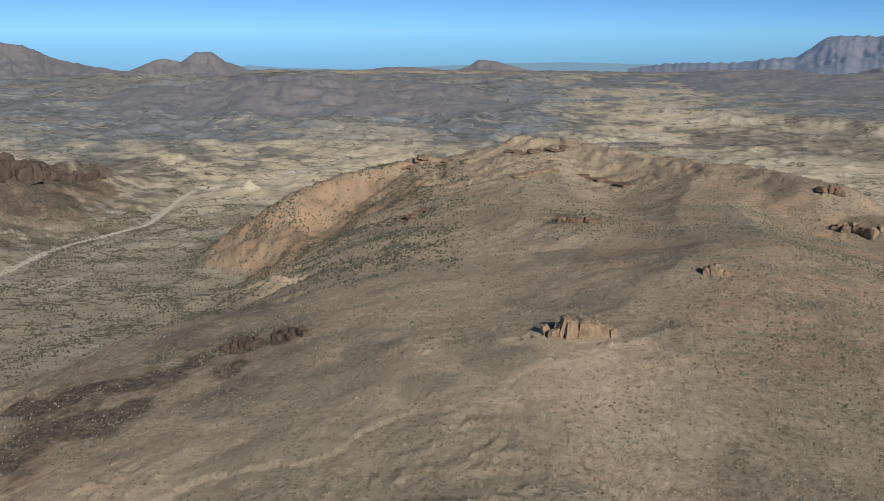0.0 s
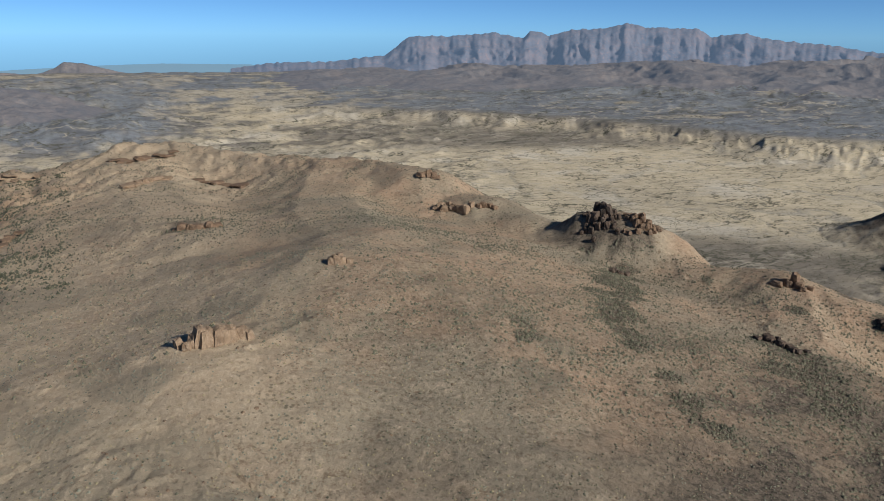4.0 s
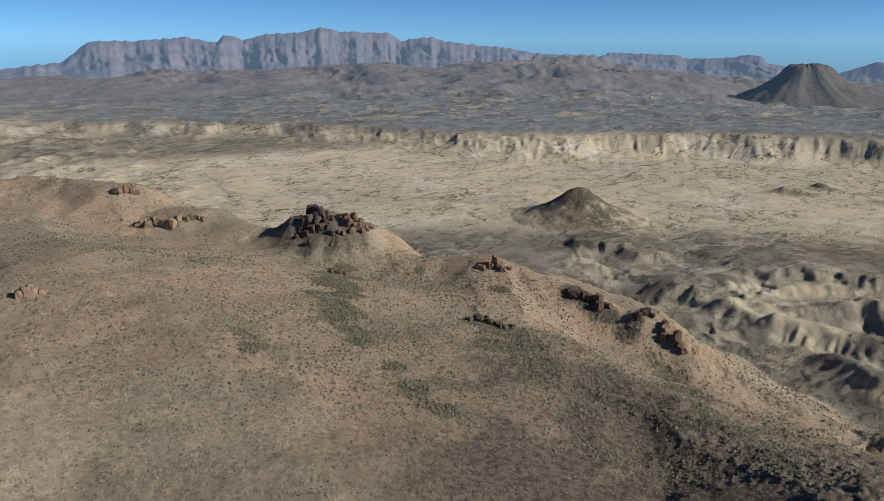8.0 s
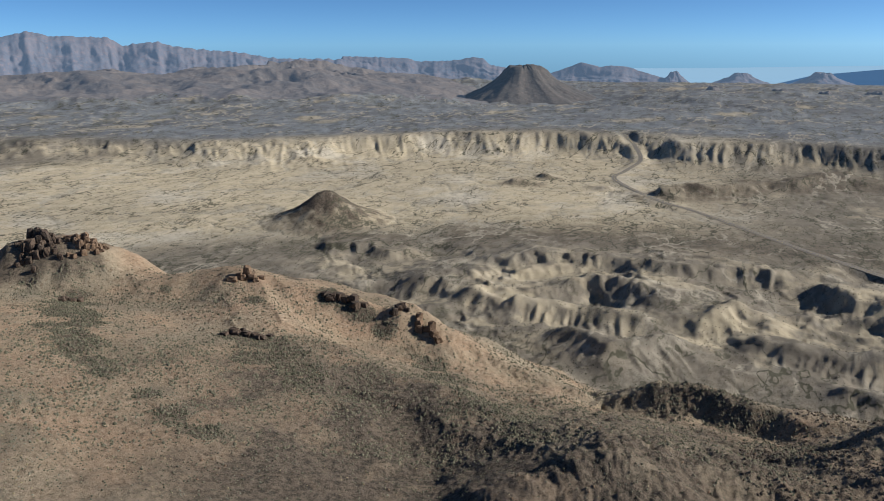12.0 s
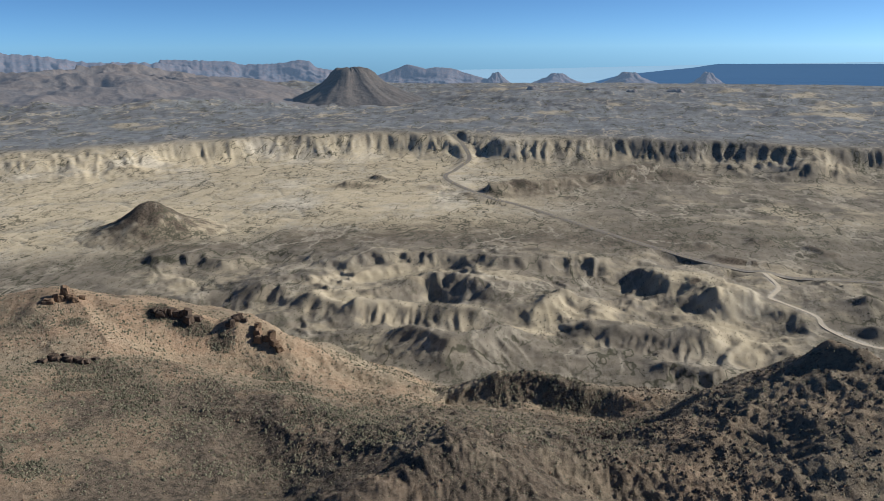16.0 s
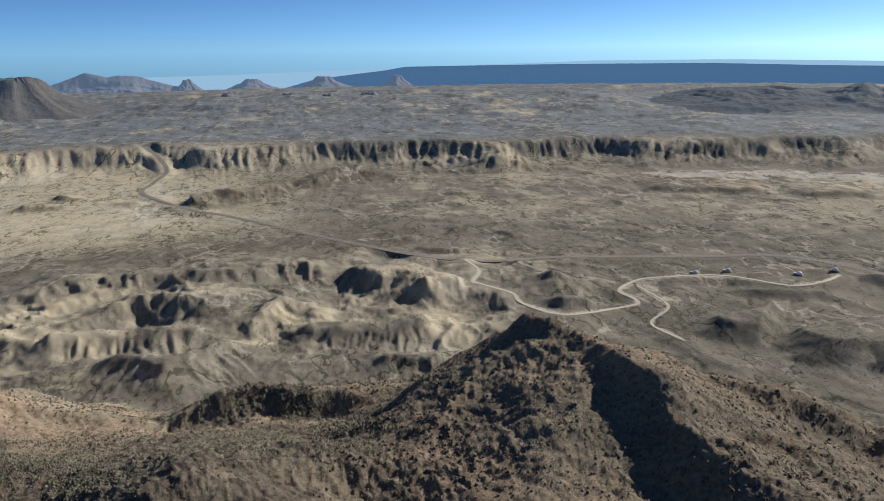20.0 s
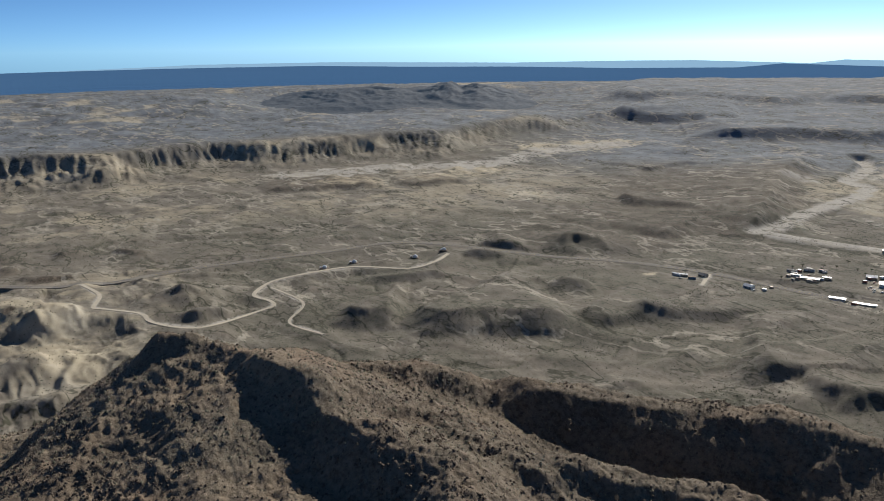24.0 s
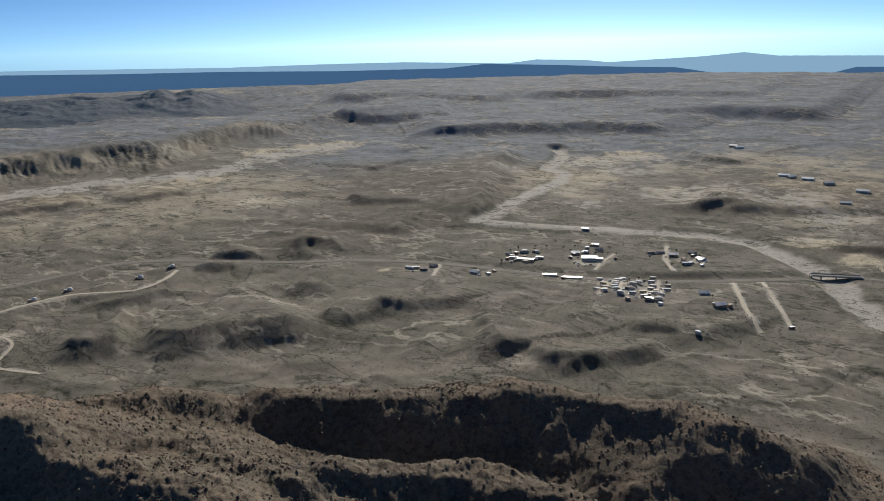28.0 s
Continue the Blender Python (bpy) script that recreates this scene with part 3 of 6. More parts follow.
def relief(x, y):
    """All that is known of the ground at these places."""
    z0, e, clay, rough = plain(x, y)
    z = knolls(x, y, benches(x, y, z0.copy()))
    cone = np.hypot(x - 1138, y - 688) + 5 * fbm(x, y, 30, 3, 181)
    peak = 51 - 0.80 * (np.hypot(np.maximum(cone - 4, 0), 9) - 9) + 0.0030 * np.clip(cone - 10, 0, 110) ** 2 - 1.2 * ridged(x, y, 16, 3, 183) * step(cone, 15, 40)
    z = np.where(cone < 112, 1.5 * np.logaddexp(np.where(cone < 112, peak, -40.0) / 1.5, z / 1.5), z)
    knoll = step(z - z0, 0.8, 4)
    near = np.flatnonzero(np.hypot(x, y) < 1500)
    h = np.full(x.shape, -100.0)
    h[near] = massif(x[near], y[near])
    hill = step(h - z, -2, 12)
    z = 5.0 * np.logaddexp(z / 5.0, h / 5.0)
    small = fbm(x, y, 13, 4, 71, 0.6)
    south = window(bearing(x, y), 68, 190, 12)
    stony = np.zeros(x.shape)
    rocky = np.flatnonzero(hill > 0.02)
    stony[rocky] = 0.8 * fbm(x[rocky], y[rocky], 4.6, 2, 171, 0.7) + 1.5 * np.clip(ridged(x[rocky], y[rocky], 9, 3, 173, 0.6) - 0.5, 0, 1)
    z = z + (1 - south) * hill * step(np.hypot(x, y), 760, 950) * 9 * (ridged(x + 8 * small, y, 48, 4, 177, 0.55) - 0.55)
    z = z + hill * ((0.32 + 0.65 * south) * small + (0.25 + 0.6 * south) * (ridged(x, y, 26, 5, 72, 0.65) - 0.5) + (2.0 - 0.4 * south) * crags(x, y) + (0.20 + 0.85 * south * step(fbm(x, y, 70, 2, 175), -0.5, 0.4)) * stony) + (1 - hill) * 0.22 * small
    wash = washes(x, y) * (1 - hill) * (1 - knoll)
    z = z - 1.2 * wash
    for line, width, level in LEVELLED:
        xs, ys = [p[0] for p in line], [p[1] for p in line]
        sel = np.flatnonzero((x > min(xs) - 60) & (x < max(xs) + 60) & (y > min(ys) - 60) & (y < max(ys) + 60))
        if len(sel):
            d, top = nearest(x[sel], y[sel], line)
            k = 1 - step(d, width, width + 22)
            z[sel] = z[sel] * (1 - k) + k * (top + level)
    return {"z": z, "hill": hill, "scarp": e, "clay": clay, "rough": rough, "knoll": knoll, "wash": wash}


def ground_height(x, y):
    return relief(np.atleast_1d(np.asarray(x, float)), np.atleast_1d(np.asarray(y, float)))["z"]


def nearest(x, y, line):
    best = np.full(np.shape(x), 1e9)
    top = np.zeros(np.shape(x))
    for (ax, ay, az), (bx, by, bz) in zip(line, line[1:]):
        dx, dy = bx - ax, by - ay
        k = np.clip(((x - ax) * dx + (y - ay) * dy) / (dx * dx + dy * dy), 0, 1)
        d = np.hypot(x - ax - k * dx, y - ay - k * dy)
        near = d < best
        best, top = np.where(near, d, best), np.where(near, az + k * (bz - az), top)
    return best, top


def washes(x, y):
    """A net of shallow channels on the flats."""
    wx, wy = x + 40 * fbm(x, y, 120, 3, 91), y + 40 * fbm(x, y, 120, 3, 92)
    a = np.abs(fbm(wx * 0.7 + wy * 0.4, wy - wx * 0.5, 230, 2, 93))
    b = np.abs(fbm(wx, wy * 0.6, 85, 2, 94))
    r = np.hypot(x, y)
    w = 0.016 + 0.00001 * r
    return np.maximum(np.exp(-(a / w) ** 2), 0.7 * np.exp(-(b / (w * 1.5)) ** 2) * step(fbm(x, y, 300, 2, 95), -0.2, 0.3))


# ground plan: roads and creek as corners (x, y, level), colour blots as (x, y, radius)
HIGHWAY = [(2180, 372, 52), (2070, 325, 38), (1960, 292, 14.7), (1832, 307, 5.8), (1730, 310, 2.6), (1514, 194, 6), (1421, 99, 2.5), (1169, -89, 4), (1033, -229, 4), (1017, -368, 4), (975, -559, 3.1), (956, -650, 3.5), (892, -706, 4), (754, -779, 0.5), (653, -840, 0.5), (545, -874, 0.5), (379, -891, 0.5), (249, -933, 0.5), (84, -1031, 0.5), (32, -1047, 0.5)]
TRACK = [(1021, -227, 9), (960, -232, 9), (916, -213, 9), (904, -219, 9), (857, -248, 9), (829, -250, 5.5), (771, -280, 9), (792, -355, 3.3), (797, -378, 4.6), (815, -382, 5.1), (844, -376, 7), (877, -414, 7.5), (878, -467, 8.7), (872, -533, 5.7), (809, -577, 9), (813, -626, 9), (838, -668, 7.3)]
SPUR = [(859, -406, 6), (780, -407, 6), (740, -368, 1.7), (685, -378, 1.8)]
NORTH_TRACK = [(-566, 758, 2.2), (-534, 913, 4), (-522, 1031, 4), (-469, 1133, 4), (-449, 1192, 4), (-461, 1368, 4), (-458, 1439, 4)]
CREEK = [(864, -1958, 6.5), (796, -1865, 6.5), (758, -1718, 6.5), (744, -1646, 6.5), (682, -1609, 6.5), (653, -1498, 6.5), (653, -1414, 6.5), (648, -1315, 6.5), (622, -1176, 6.5), (628, -1113, 6.5), (574, -1115, 6.5), (481, -1128, 6.5), (398, -1151, 4.2), (279, -1190, -0.9), (203, -1175, -2.6), (131, -1090, -2), (92, -1038, -2), (59, -956, -2), (23, -888, -2), (-14, -858, -2)]
SAND_RIVER = [(1637, -836, 6), (1589, -978, 6.6), (1577, -1109, 6), (1473, -1229, 7.3), (1455, -1335, 8.8), (1491, -1529, 16), (1430, -1737, 20.8)]
LANES = [[(187, -952, 3.4), (149, -841, 5), (125, -792, 2.3)],
         [(158, -973, 1.7), (124, -883, 2.3), (102, -826, 2.3)],
         [(311, -917, 3.4), (282, -819, 5)],
         [(266, -908, 5), (237, -824, 5)],
         [(321, -905, 5), (300, -808, 5)],
         [(357, -1015, 3.3), (358, -972, 1.9), (352, -927, 2.5)],
         [(309, -1097, 1.8), (290, -1024, 1.4), (261, -963, 5)],
         [(522, -808, 5), (554, -873, 2.6)]]
LEVELLED = [(HIGHWAY, 7, 0.0), (TRACK, 3, 0.0), (SPUR, 3, 0.0), (NORTH_TRACK, 4, 0.0), (CREEK, 9, -1.5)]
DIRT_LINES = [(CREEK, 18, 8), (NORTH_TRACK, 8, 4), (TRACK, 3, 1), (SPUR, 2, 1), (SAND_RIVER, 42, 45)] + [(v, 4, 2) for v in LANES]
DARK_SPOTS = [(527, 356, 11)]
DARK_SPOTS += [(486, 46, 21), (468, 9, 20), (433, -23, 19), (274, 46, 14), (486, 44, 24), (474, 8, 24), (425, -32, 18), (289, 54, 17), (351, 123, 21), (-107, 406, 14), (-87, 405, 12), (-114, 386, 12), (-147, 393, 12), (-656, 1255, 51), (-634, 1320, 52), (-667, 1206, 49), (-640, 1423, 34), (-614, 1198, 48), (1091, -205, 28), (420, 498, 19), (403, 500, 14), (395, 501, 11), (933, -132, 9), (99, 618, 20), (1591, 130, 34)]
RUST_SPOTS = [(-627, 1191, 116), (-615, 1318, 73), (-677, 1191, 88), (-180, 397, 37), (-214, 400, 32)]
GREEN_SPOTS = [(28, 305, 15), (17, 324, 14), (-34, 338, 15), (-89, 314, 16), (-135, 319, 17), (-7, 292, 13), (78, 384, 17), (51, 397, 17), (106, 331, 15), (-80, 661, 24), (-64, 711, 26), (218, 294, 13), (191, 267, 14), (281, 306, 12), (271, 261, 8), (262, 238, 8), (256, 211, 10), (245, 186, 11), (377, 466, 13), (230, 558, 30), (471, -965, 23), (437, -1044, 24), (402, -1024, 31), (483, -1088, 30), (374, -1039, 24), (428, -608, 21), (418, -635, 16), (249, -611, 19), (276, -865, 19)]
PALE_SPOTS = [(599, -806, 14), (38, 1123, 32), (814, 1438, 95), (1540, -1580, 95), (1468, -1684, 96), (1401, -1199, 79), (1423, -1065, 76), (1468, -901, 74), (1118, -1091, 45), (677, -1782, 82), (623, -1869, 85), (407, -1492, 55), (161, -1487, 64), (133, -1655, 71), (228, -1630, 59), (1440, -1750, 81), (126, -1209, 44), (55, -1123, 40), (-163, 536, 8), (-190, 484, 7), (-556, 1438, 66), (-549, 1185, 56), (-362, 1414, 26), (-584, 1681, 38)]


def build_ground():
    cols = np.concatenate([np.arange(-33, 181, 0.122), np.arange(181, 327, 1.4)])
    rings = [8.0, 40.0, 80.0, 120.0, 150.0, 170.0]
    while rings[-1] < 4960:
        r = rings[-1]
        rings.append(r * (1 + np.interp(r, (180, 700, 1400, 1750, 2150, 2400, 3000, 4900), (0.0046, 0.0048, 0.0060, 0.0050, 0.0056, 0.0085, 0.012, 0.018))))
    rings = np.array(rings)
    B, R = np.meshgrid(np.radians(cols), rings)
    x, y = (R * np.sin(B)).ravel(), (R * np.cos(B)).ravel()
    nc, nr = len(cols), len(rings)
    land, cover = {}, {}
    for r0 in range(0, nr, 48):                 # block by block, so that far features are skipped early
        for c0 in range(0, nc, 240):
            rows, at_cols = np.arange(r0, min(r0 + 48, nr)), np.arange(c0, min(c0 + 240, nc))
            sel = (rows[:, None] * nc + at_cols[None, :]).ravel()
            here = relief(x[sel], y[sel])
            for store_, values in ((land, here), (cover, soils(x[sel], y[sel], here))):
                for k, v in values.items():
                    store_.setdefault(k, np.zeros(nr * nc))[sel] = v
    z = land["z"]
    mesh = bpy.data.meshes.new("ground")
    i = np.arange(nr - 1)[:, None] * nc
    j = np.arange(nc)[None, :]
    k = (j + 1) % nc
    quads = np.stack([i + j, i + k, i + nc + k, i + nc + j], -1).reshape(-1, 4)
    centre = len(x)
    tris = np.stack([np.full(nc, centre), np.arange(nc), (np.arange(nc) + 1) % nc], -1)[:, [0, 2, 1]]
    x, y, z = np.append(x, 0), np.append(y, 0), np.append(z, z[:nc].mean())
    mesh.vertices.add(len(x))
    mesh.vertices.foreach_set("co", np.stack([x, y, z], -1).ravel().astype(np.float32))
    loops = np.concatenate([quads[:, ::-1].ravel(), tris.ravel()])
    mesh.loops.add(len(loops))
    mesh.loops.foreach_set("vertex_index", loops.astype(np.int32))
    mesh.polygons.add(len(quads) + nc)
    starts = np.concatenate([np.arange(len(quads)) * 4, len(quads) * 4 + np.arange(nc) * 3])
    mesh.polygons.foreach_set("loop_start", starts.astype(np.int32))
    mesh.polygons.foreach_set("use_smooth", np.ones(len(starts), bool))
    mesh.update(calc_edges=True)
    for name, values in cover.items():
        values = np.append(values, values[:nc].mean())
        a = mesh.attributes.new(name, "FLOAT", "POINT")
        a.data.foreach_set("value", np.clip(values, 0, 1).astype(np.float32))
    mesh.materials.append(GROUND)
    ob = new("ground", mesh)
    return tagged(ob, "rust-brown volcanic hill above a pale gravel desert basin", "ground", kind="structure")


# brush and scree blots; those from (473, 286) to (460, 238) paint ridge shade
BRUSH_SHADE_SPOTS = [(367, 293, 13), (372, 283, 16), (370, 268, 17), (360, 251, 16), (350, 260, 14), (347, 234, 14), (335, 218, 13), (386, 443, 15), (368, 425, 16), (351, 408, 17), (338, 391, 17), (326, 375, 17), (312, 358, 16), (299, 341, 15), (290, 328, 14), (280, 312, 12), (271, 294, 10), (262, 262, 9), (255, 240, 9), (250, 218, 10), (215, 321, 10), (208, 303, 8), (473, 286, 10), (472, 272, 11), (466, 258, 11), (460, 238, 10), (407, 168, 13), (371, 140, 14), (347, 119, 13), (337, 104, 13), (436, 193, 13), (344, 218, 10), (429, 322, 8), (428, 397, 6), (347, 137, 13), (320, 90, 11)]
# butte's left flank: black rock and painted shade; last blot: the cone's base
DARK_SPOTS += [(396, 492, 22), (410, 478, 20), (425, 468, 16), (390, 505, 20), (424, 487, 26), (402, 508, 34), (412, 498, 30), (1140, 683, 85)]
PALE_SPOTS += [(377, -962, 20), (275, -862, 26), (303, -868, 22), (562, -826, 12), (468, -935, 14), (258, -1016, 14)]
SILT_SPOTS = [(262, -862, 30), (300, -866, 28), (275, -830, 24), (374, -966, 22), (452, -932, 18), (555, -828, 18), (250, -1030, 20), (388, -890, 16), (696, -1761, 75), (559, -1678, 75), (414, -1479, 70), (311, -1524, 75), (206, -1480, 80), (117, -1403, 70), (355, -1413, 60), (536, -1332, 40), (602, -1848, 70), (69, -1300, 60), (811, -1575, 40), (959, -1878, 50)]
MAROON_SPOTS = [(-207, 356, 23), (-183, 354, 23), (-160, 353, 20), (-141, 361, 19), (-125, 375, 17), (-104, 387, 16), (-81, 387, 13), (-180, 315, 22), (-158, 317, 18), (-141, 325, 14), (-177, 290, 21), (-104, 352, 11), (-664, 1237, 60), (-648, 1331, 58), (-640, 1164, 57), (-596, 1196, 48), (-606, 1339, 42), (-633, 1443, 34), (-703, 1148, 77), (-771, 1137, 89)]


def patches(x, y, spots):
    """Blots round the (x, y, radius) given, with ragged rims."""
    total = np.zeros(np.shape(x))
    for px, py, pr in spots:
        sel = np.flatnonzero((np.abs(x - px) < pr * 2.2) & (np.abs(y - py) < pr * 2.2))
        if len(sel):
            d = np.hypot(x[sel] - px, y[sel] - py) / pr + 0.55 * fbm(x[sel], y[sel], 22, 4, 96)
            total[sel] = np.maximum(total[sel], 1 - step(d, 0.55, 1.15))
    return total


def soils(x, y, land):
    """Which ground tone lies where: shares of pale clay, rusty hill soil, dark scree with painted shade, far haze,
    creosote flats, bare dirt and scrub.
    """
    r, b = np.hypot(x, y), bearing(x, y)
    hill, e, clay, rough, knoll, wash = (land[k] for k in ("hill", "scarp", "clay", "rough", "knoll", "wash"))
    big = fbm(x, y, 500, 4, 81)
    mid = fbm(x, y, 110, 5, 82, 0.6)
    small = fbm(x, y, 28, 4, 83, 0.6)
    D = np.interp(b, [v[0] for v in ESCARPMENT], [v[1] for v in ESCARPMENT])
    # pale floor below the escarpment, clay hills, chalky band far to the north
    pale = window(b, 16, 86, 8) * window(r - np.interp(b, (28, 48), (0, 170)), 1070, 2000, 90) * (0.8 + 0.2 * step(big + 0.6 * mid, -0.5, 0.25))
    pale = np.maximum(pale, 0.62 * window(b, -60, 6, 6) * window(r, 560, 1500, 80) * (0.55 + 0.45 * step(mid, -0.4, 0.4)))
    pale = np.maximum(pale, clay * step(mid + 0.5 * small, -0.3, 0.6) * 0.7)
    slope = e * (1 - step(r + 14 * small, D + 120, D + 215))
    pale = np.maximum(pale, slope * (window(b, 8, 92, 10) + 0.8 * window(b, 92, 140, 6)) * step(mid + 0.4 * small, -0.6, 0.2))
    north = window(b, -40, 24, 8) * window(r, 1150, 4300, 250) * step(big + 0.9 * mid, -0.45, 0.3) * (1 - 0.6 * rough)
    pale = np.maximum(pale, 0.9 * north)
    pale = np.maximum(pale, 0.5 * window(b, 85, 140, 8) * window(r, 1350, 1900, 120) * step(big + mid, -0.2, 0.5))
    flat = fbm(x * 0.6 + y * 0.8, (y - x) * 0.5, 160, 4, 84)
    pale = np.maximum(pale, 0.8 * step(r, 2200, 2600) * window(b, 25, 140, 10) * step(flat + 0.5 * big, 0.5, 0.8))
    pale = np.maximum(pale, 0.75 * window(b, 152, 190, 4) * window(r, 1250, 2100, 150) * step(big + 0.8 * mid, -0.2, 0.5))
    pale = np.maximum(pale, patches(x, y, PALE_SPOTS))
    green = step(r, D + 150, D + 320) * window(b, 14, 140, 6) * step(big, -0.5, 0.1) * (1 - 0.6 * rough)
    green = np.maximum(green, 0.7 * rough * step(big, -0.4, 0.3))
    green = np.maximum(green, window(b, -60, 10, 6) * window(r, 500, 1350, 150) * step(mid, -0.6, 0.3) * 0.8)
    green = np.maximum(green, window(b, 108, 200, 8) * window(r, 450, 1500, 150) * step(mid + 0.5 * small, -0.5, 0.5) * 0.85)
    green = np.maximum(green, 0.8 * step(r, 1500, 1900) * window(b, 128, 200, 6) * step(flat + 0.3 * mid, -0.3, 0.3))
    green = green * (1 - 0.8 * pale) * (1 - hill)
    # share of the painted haze tint, growing with distance
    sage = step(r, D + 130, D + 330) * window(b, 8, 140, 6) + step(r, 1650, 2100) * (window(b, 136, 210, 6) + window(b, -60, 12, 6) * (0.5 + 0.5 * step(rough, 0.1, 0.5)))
    green = np.maximum(green, hill * 0.3 * step(mid + 0.4 * small, 0.05, 0.6))
    green = np.maximum(green, (0.9 - 0.4 * hill) * patches(x, y, GREEN_SPOTS))
    dark = np.maximum(patches(x, y, DARK_SPOTS), 0.9 * patches(x, y, BRUSH_SHADE_SPOTS))
    dark = np.maximum(dark, 0.6 * hill * (1 - step(b, -13, -8)) * window(r, 330, 560, 40) * (0.5 + 0.5 * step(small, -0.4, 0.4)))
    # past bearing 96: basalt tone, deepened to stand in for the ridges' shade
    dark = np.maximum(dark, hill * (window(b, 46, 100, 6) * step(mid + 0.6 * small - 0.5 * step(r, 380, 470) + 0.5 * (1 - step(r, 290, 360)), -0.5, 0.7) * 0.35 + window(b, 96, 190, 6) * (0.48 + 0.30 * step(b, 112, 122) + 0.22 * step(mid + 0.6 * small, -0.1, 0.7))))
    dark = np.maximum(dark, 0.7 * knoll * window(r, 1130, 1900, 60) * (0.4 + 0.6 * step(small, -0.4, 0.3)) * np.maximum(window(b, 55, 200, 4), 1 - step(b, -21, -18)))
    # lower eastern slopes darkened by bearing and distance
    dark = np.maximum(dark * (1 - 0.2 * hill * (1 - patches(x, y, BRUSH_SHADE_SPOTS))), hill * (0.42 * window(b, 20, 100, 8) + 0.62 * window(b, 47, 100, 8)) * (1 - step(r, 390, 520)) * (0.6 + 0.4 * step(mid + small, -0.4, 0.3)))
    maroon = patches(x, y, MAROON_SPOTS)
    dark = np.maximum(dark, 0.9 * maroon)
    dirt = np.zeros(x.shape)
    for line, width, ragged in DIRT_LINES:
        xs, ys = [p[0] for p in line], [p[1] for p in line]
        sel = np.flatnonzero((x > min(xs) - 80) & (x < max(xs) + 80) & (y > min(ys) - 80) & (y < max(ys) + 80))
        if len(sel):
            d, _ = nearest(x[sel], y[sel], line)
            d = d + ragged * fbm(x[sel], y[sel], 40, 3, 97)
            dirt[sel] = np.maximum(dirt[sel], 1 - step(d, width * 0.7, width * 1.25))
    dirt = np.maximum(dirt, 0.8 * patches(x, y, SILT_SPOTS) * step(mid + small, -0.5, 0.4))
    bank = np.zeros(x.shape)
    sel = np.flatnonzero((x > -80) & (x < 950) & (y > -2050) & (y < -780))
    if len(sel):
        d, _ = nearest(x[sel], y[sel], CREEK)
        bank[sel] = window(d + 8 * fbm(x[sel], y[sel], 40, 3, 98), 21, 33, 5) * step(small[sel], -0.6, 0.1)
    rust = np.maximum(np.maximum(hill, maroon), patches(x, y, RUST_SPOTS))
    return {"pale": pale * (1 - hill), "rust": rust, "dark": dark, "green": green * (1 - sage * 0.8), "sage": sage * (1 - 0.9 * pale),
            "dirt": np.maximum(dirt, 0.5 * wash * pale), "scrub": np.clip(0.85 + 0.15 * hill - 0.4 * pale - 0.6 * clay, 0.05, 1), "veg": np.maximum(wash * (0.5 + 0.5 * step(small, -0.4, 0.3)), 0.9 * bank), "straw": hill * (1 - step(b + 6 * mid, 8, 22)) * step(r, 200, 330) * (1 - 0.8 * maroon) * (1 - step(r, 780, 900) * (1 - step(b, -4, 3))), "orange": np.maximum(maroon, hill * step(r, 560, 700) * (1 - step(b, 2, 9)) * (0.5 + 0.5 * step(mid, -0.3, 0.3)))}


build_ground()

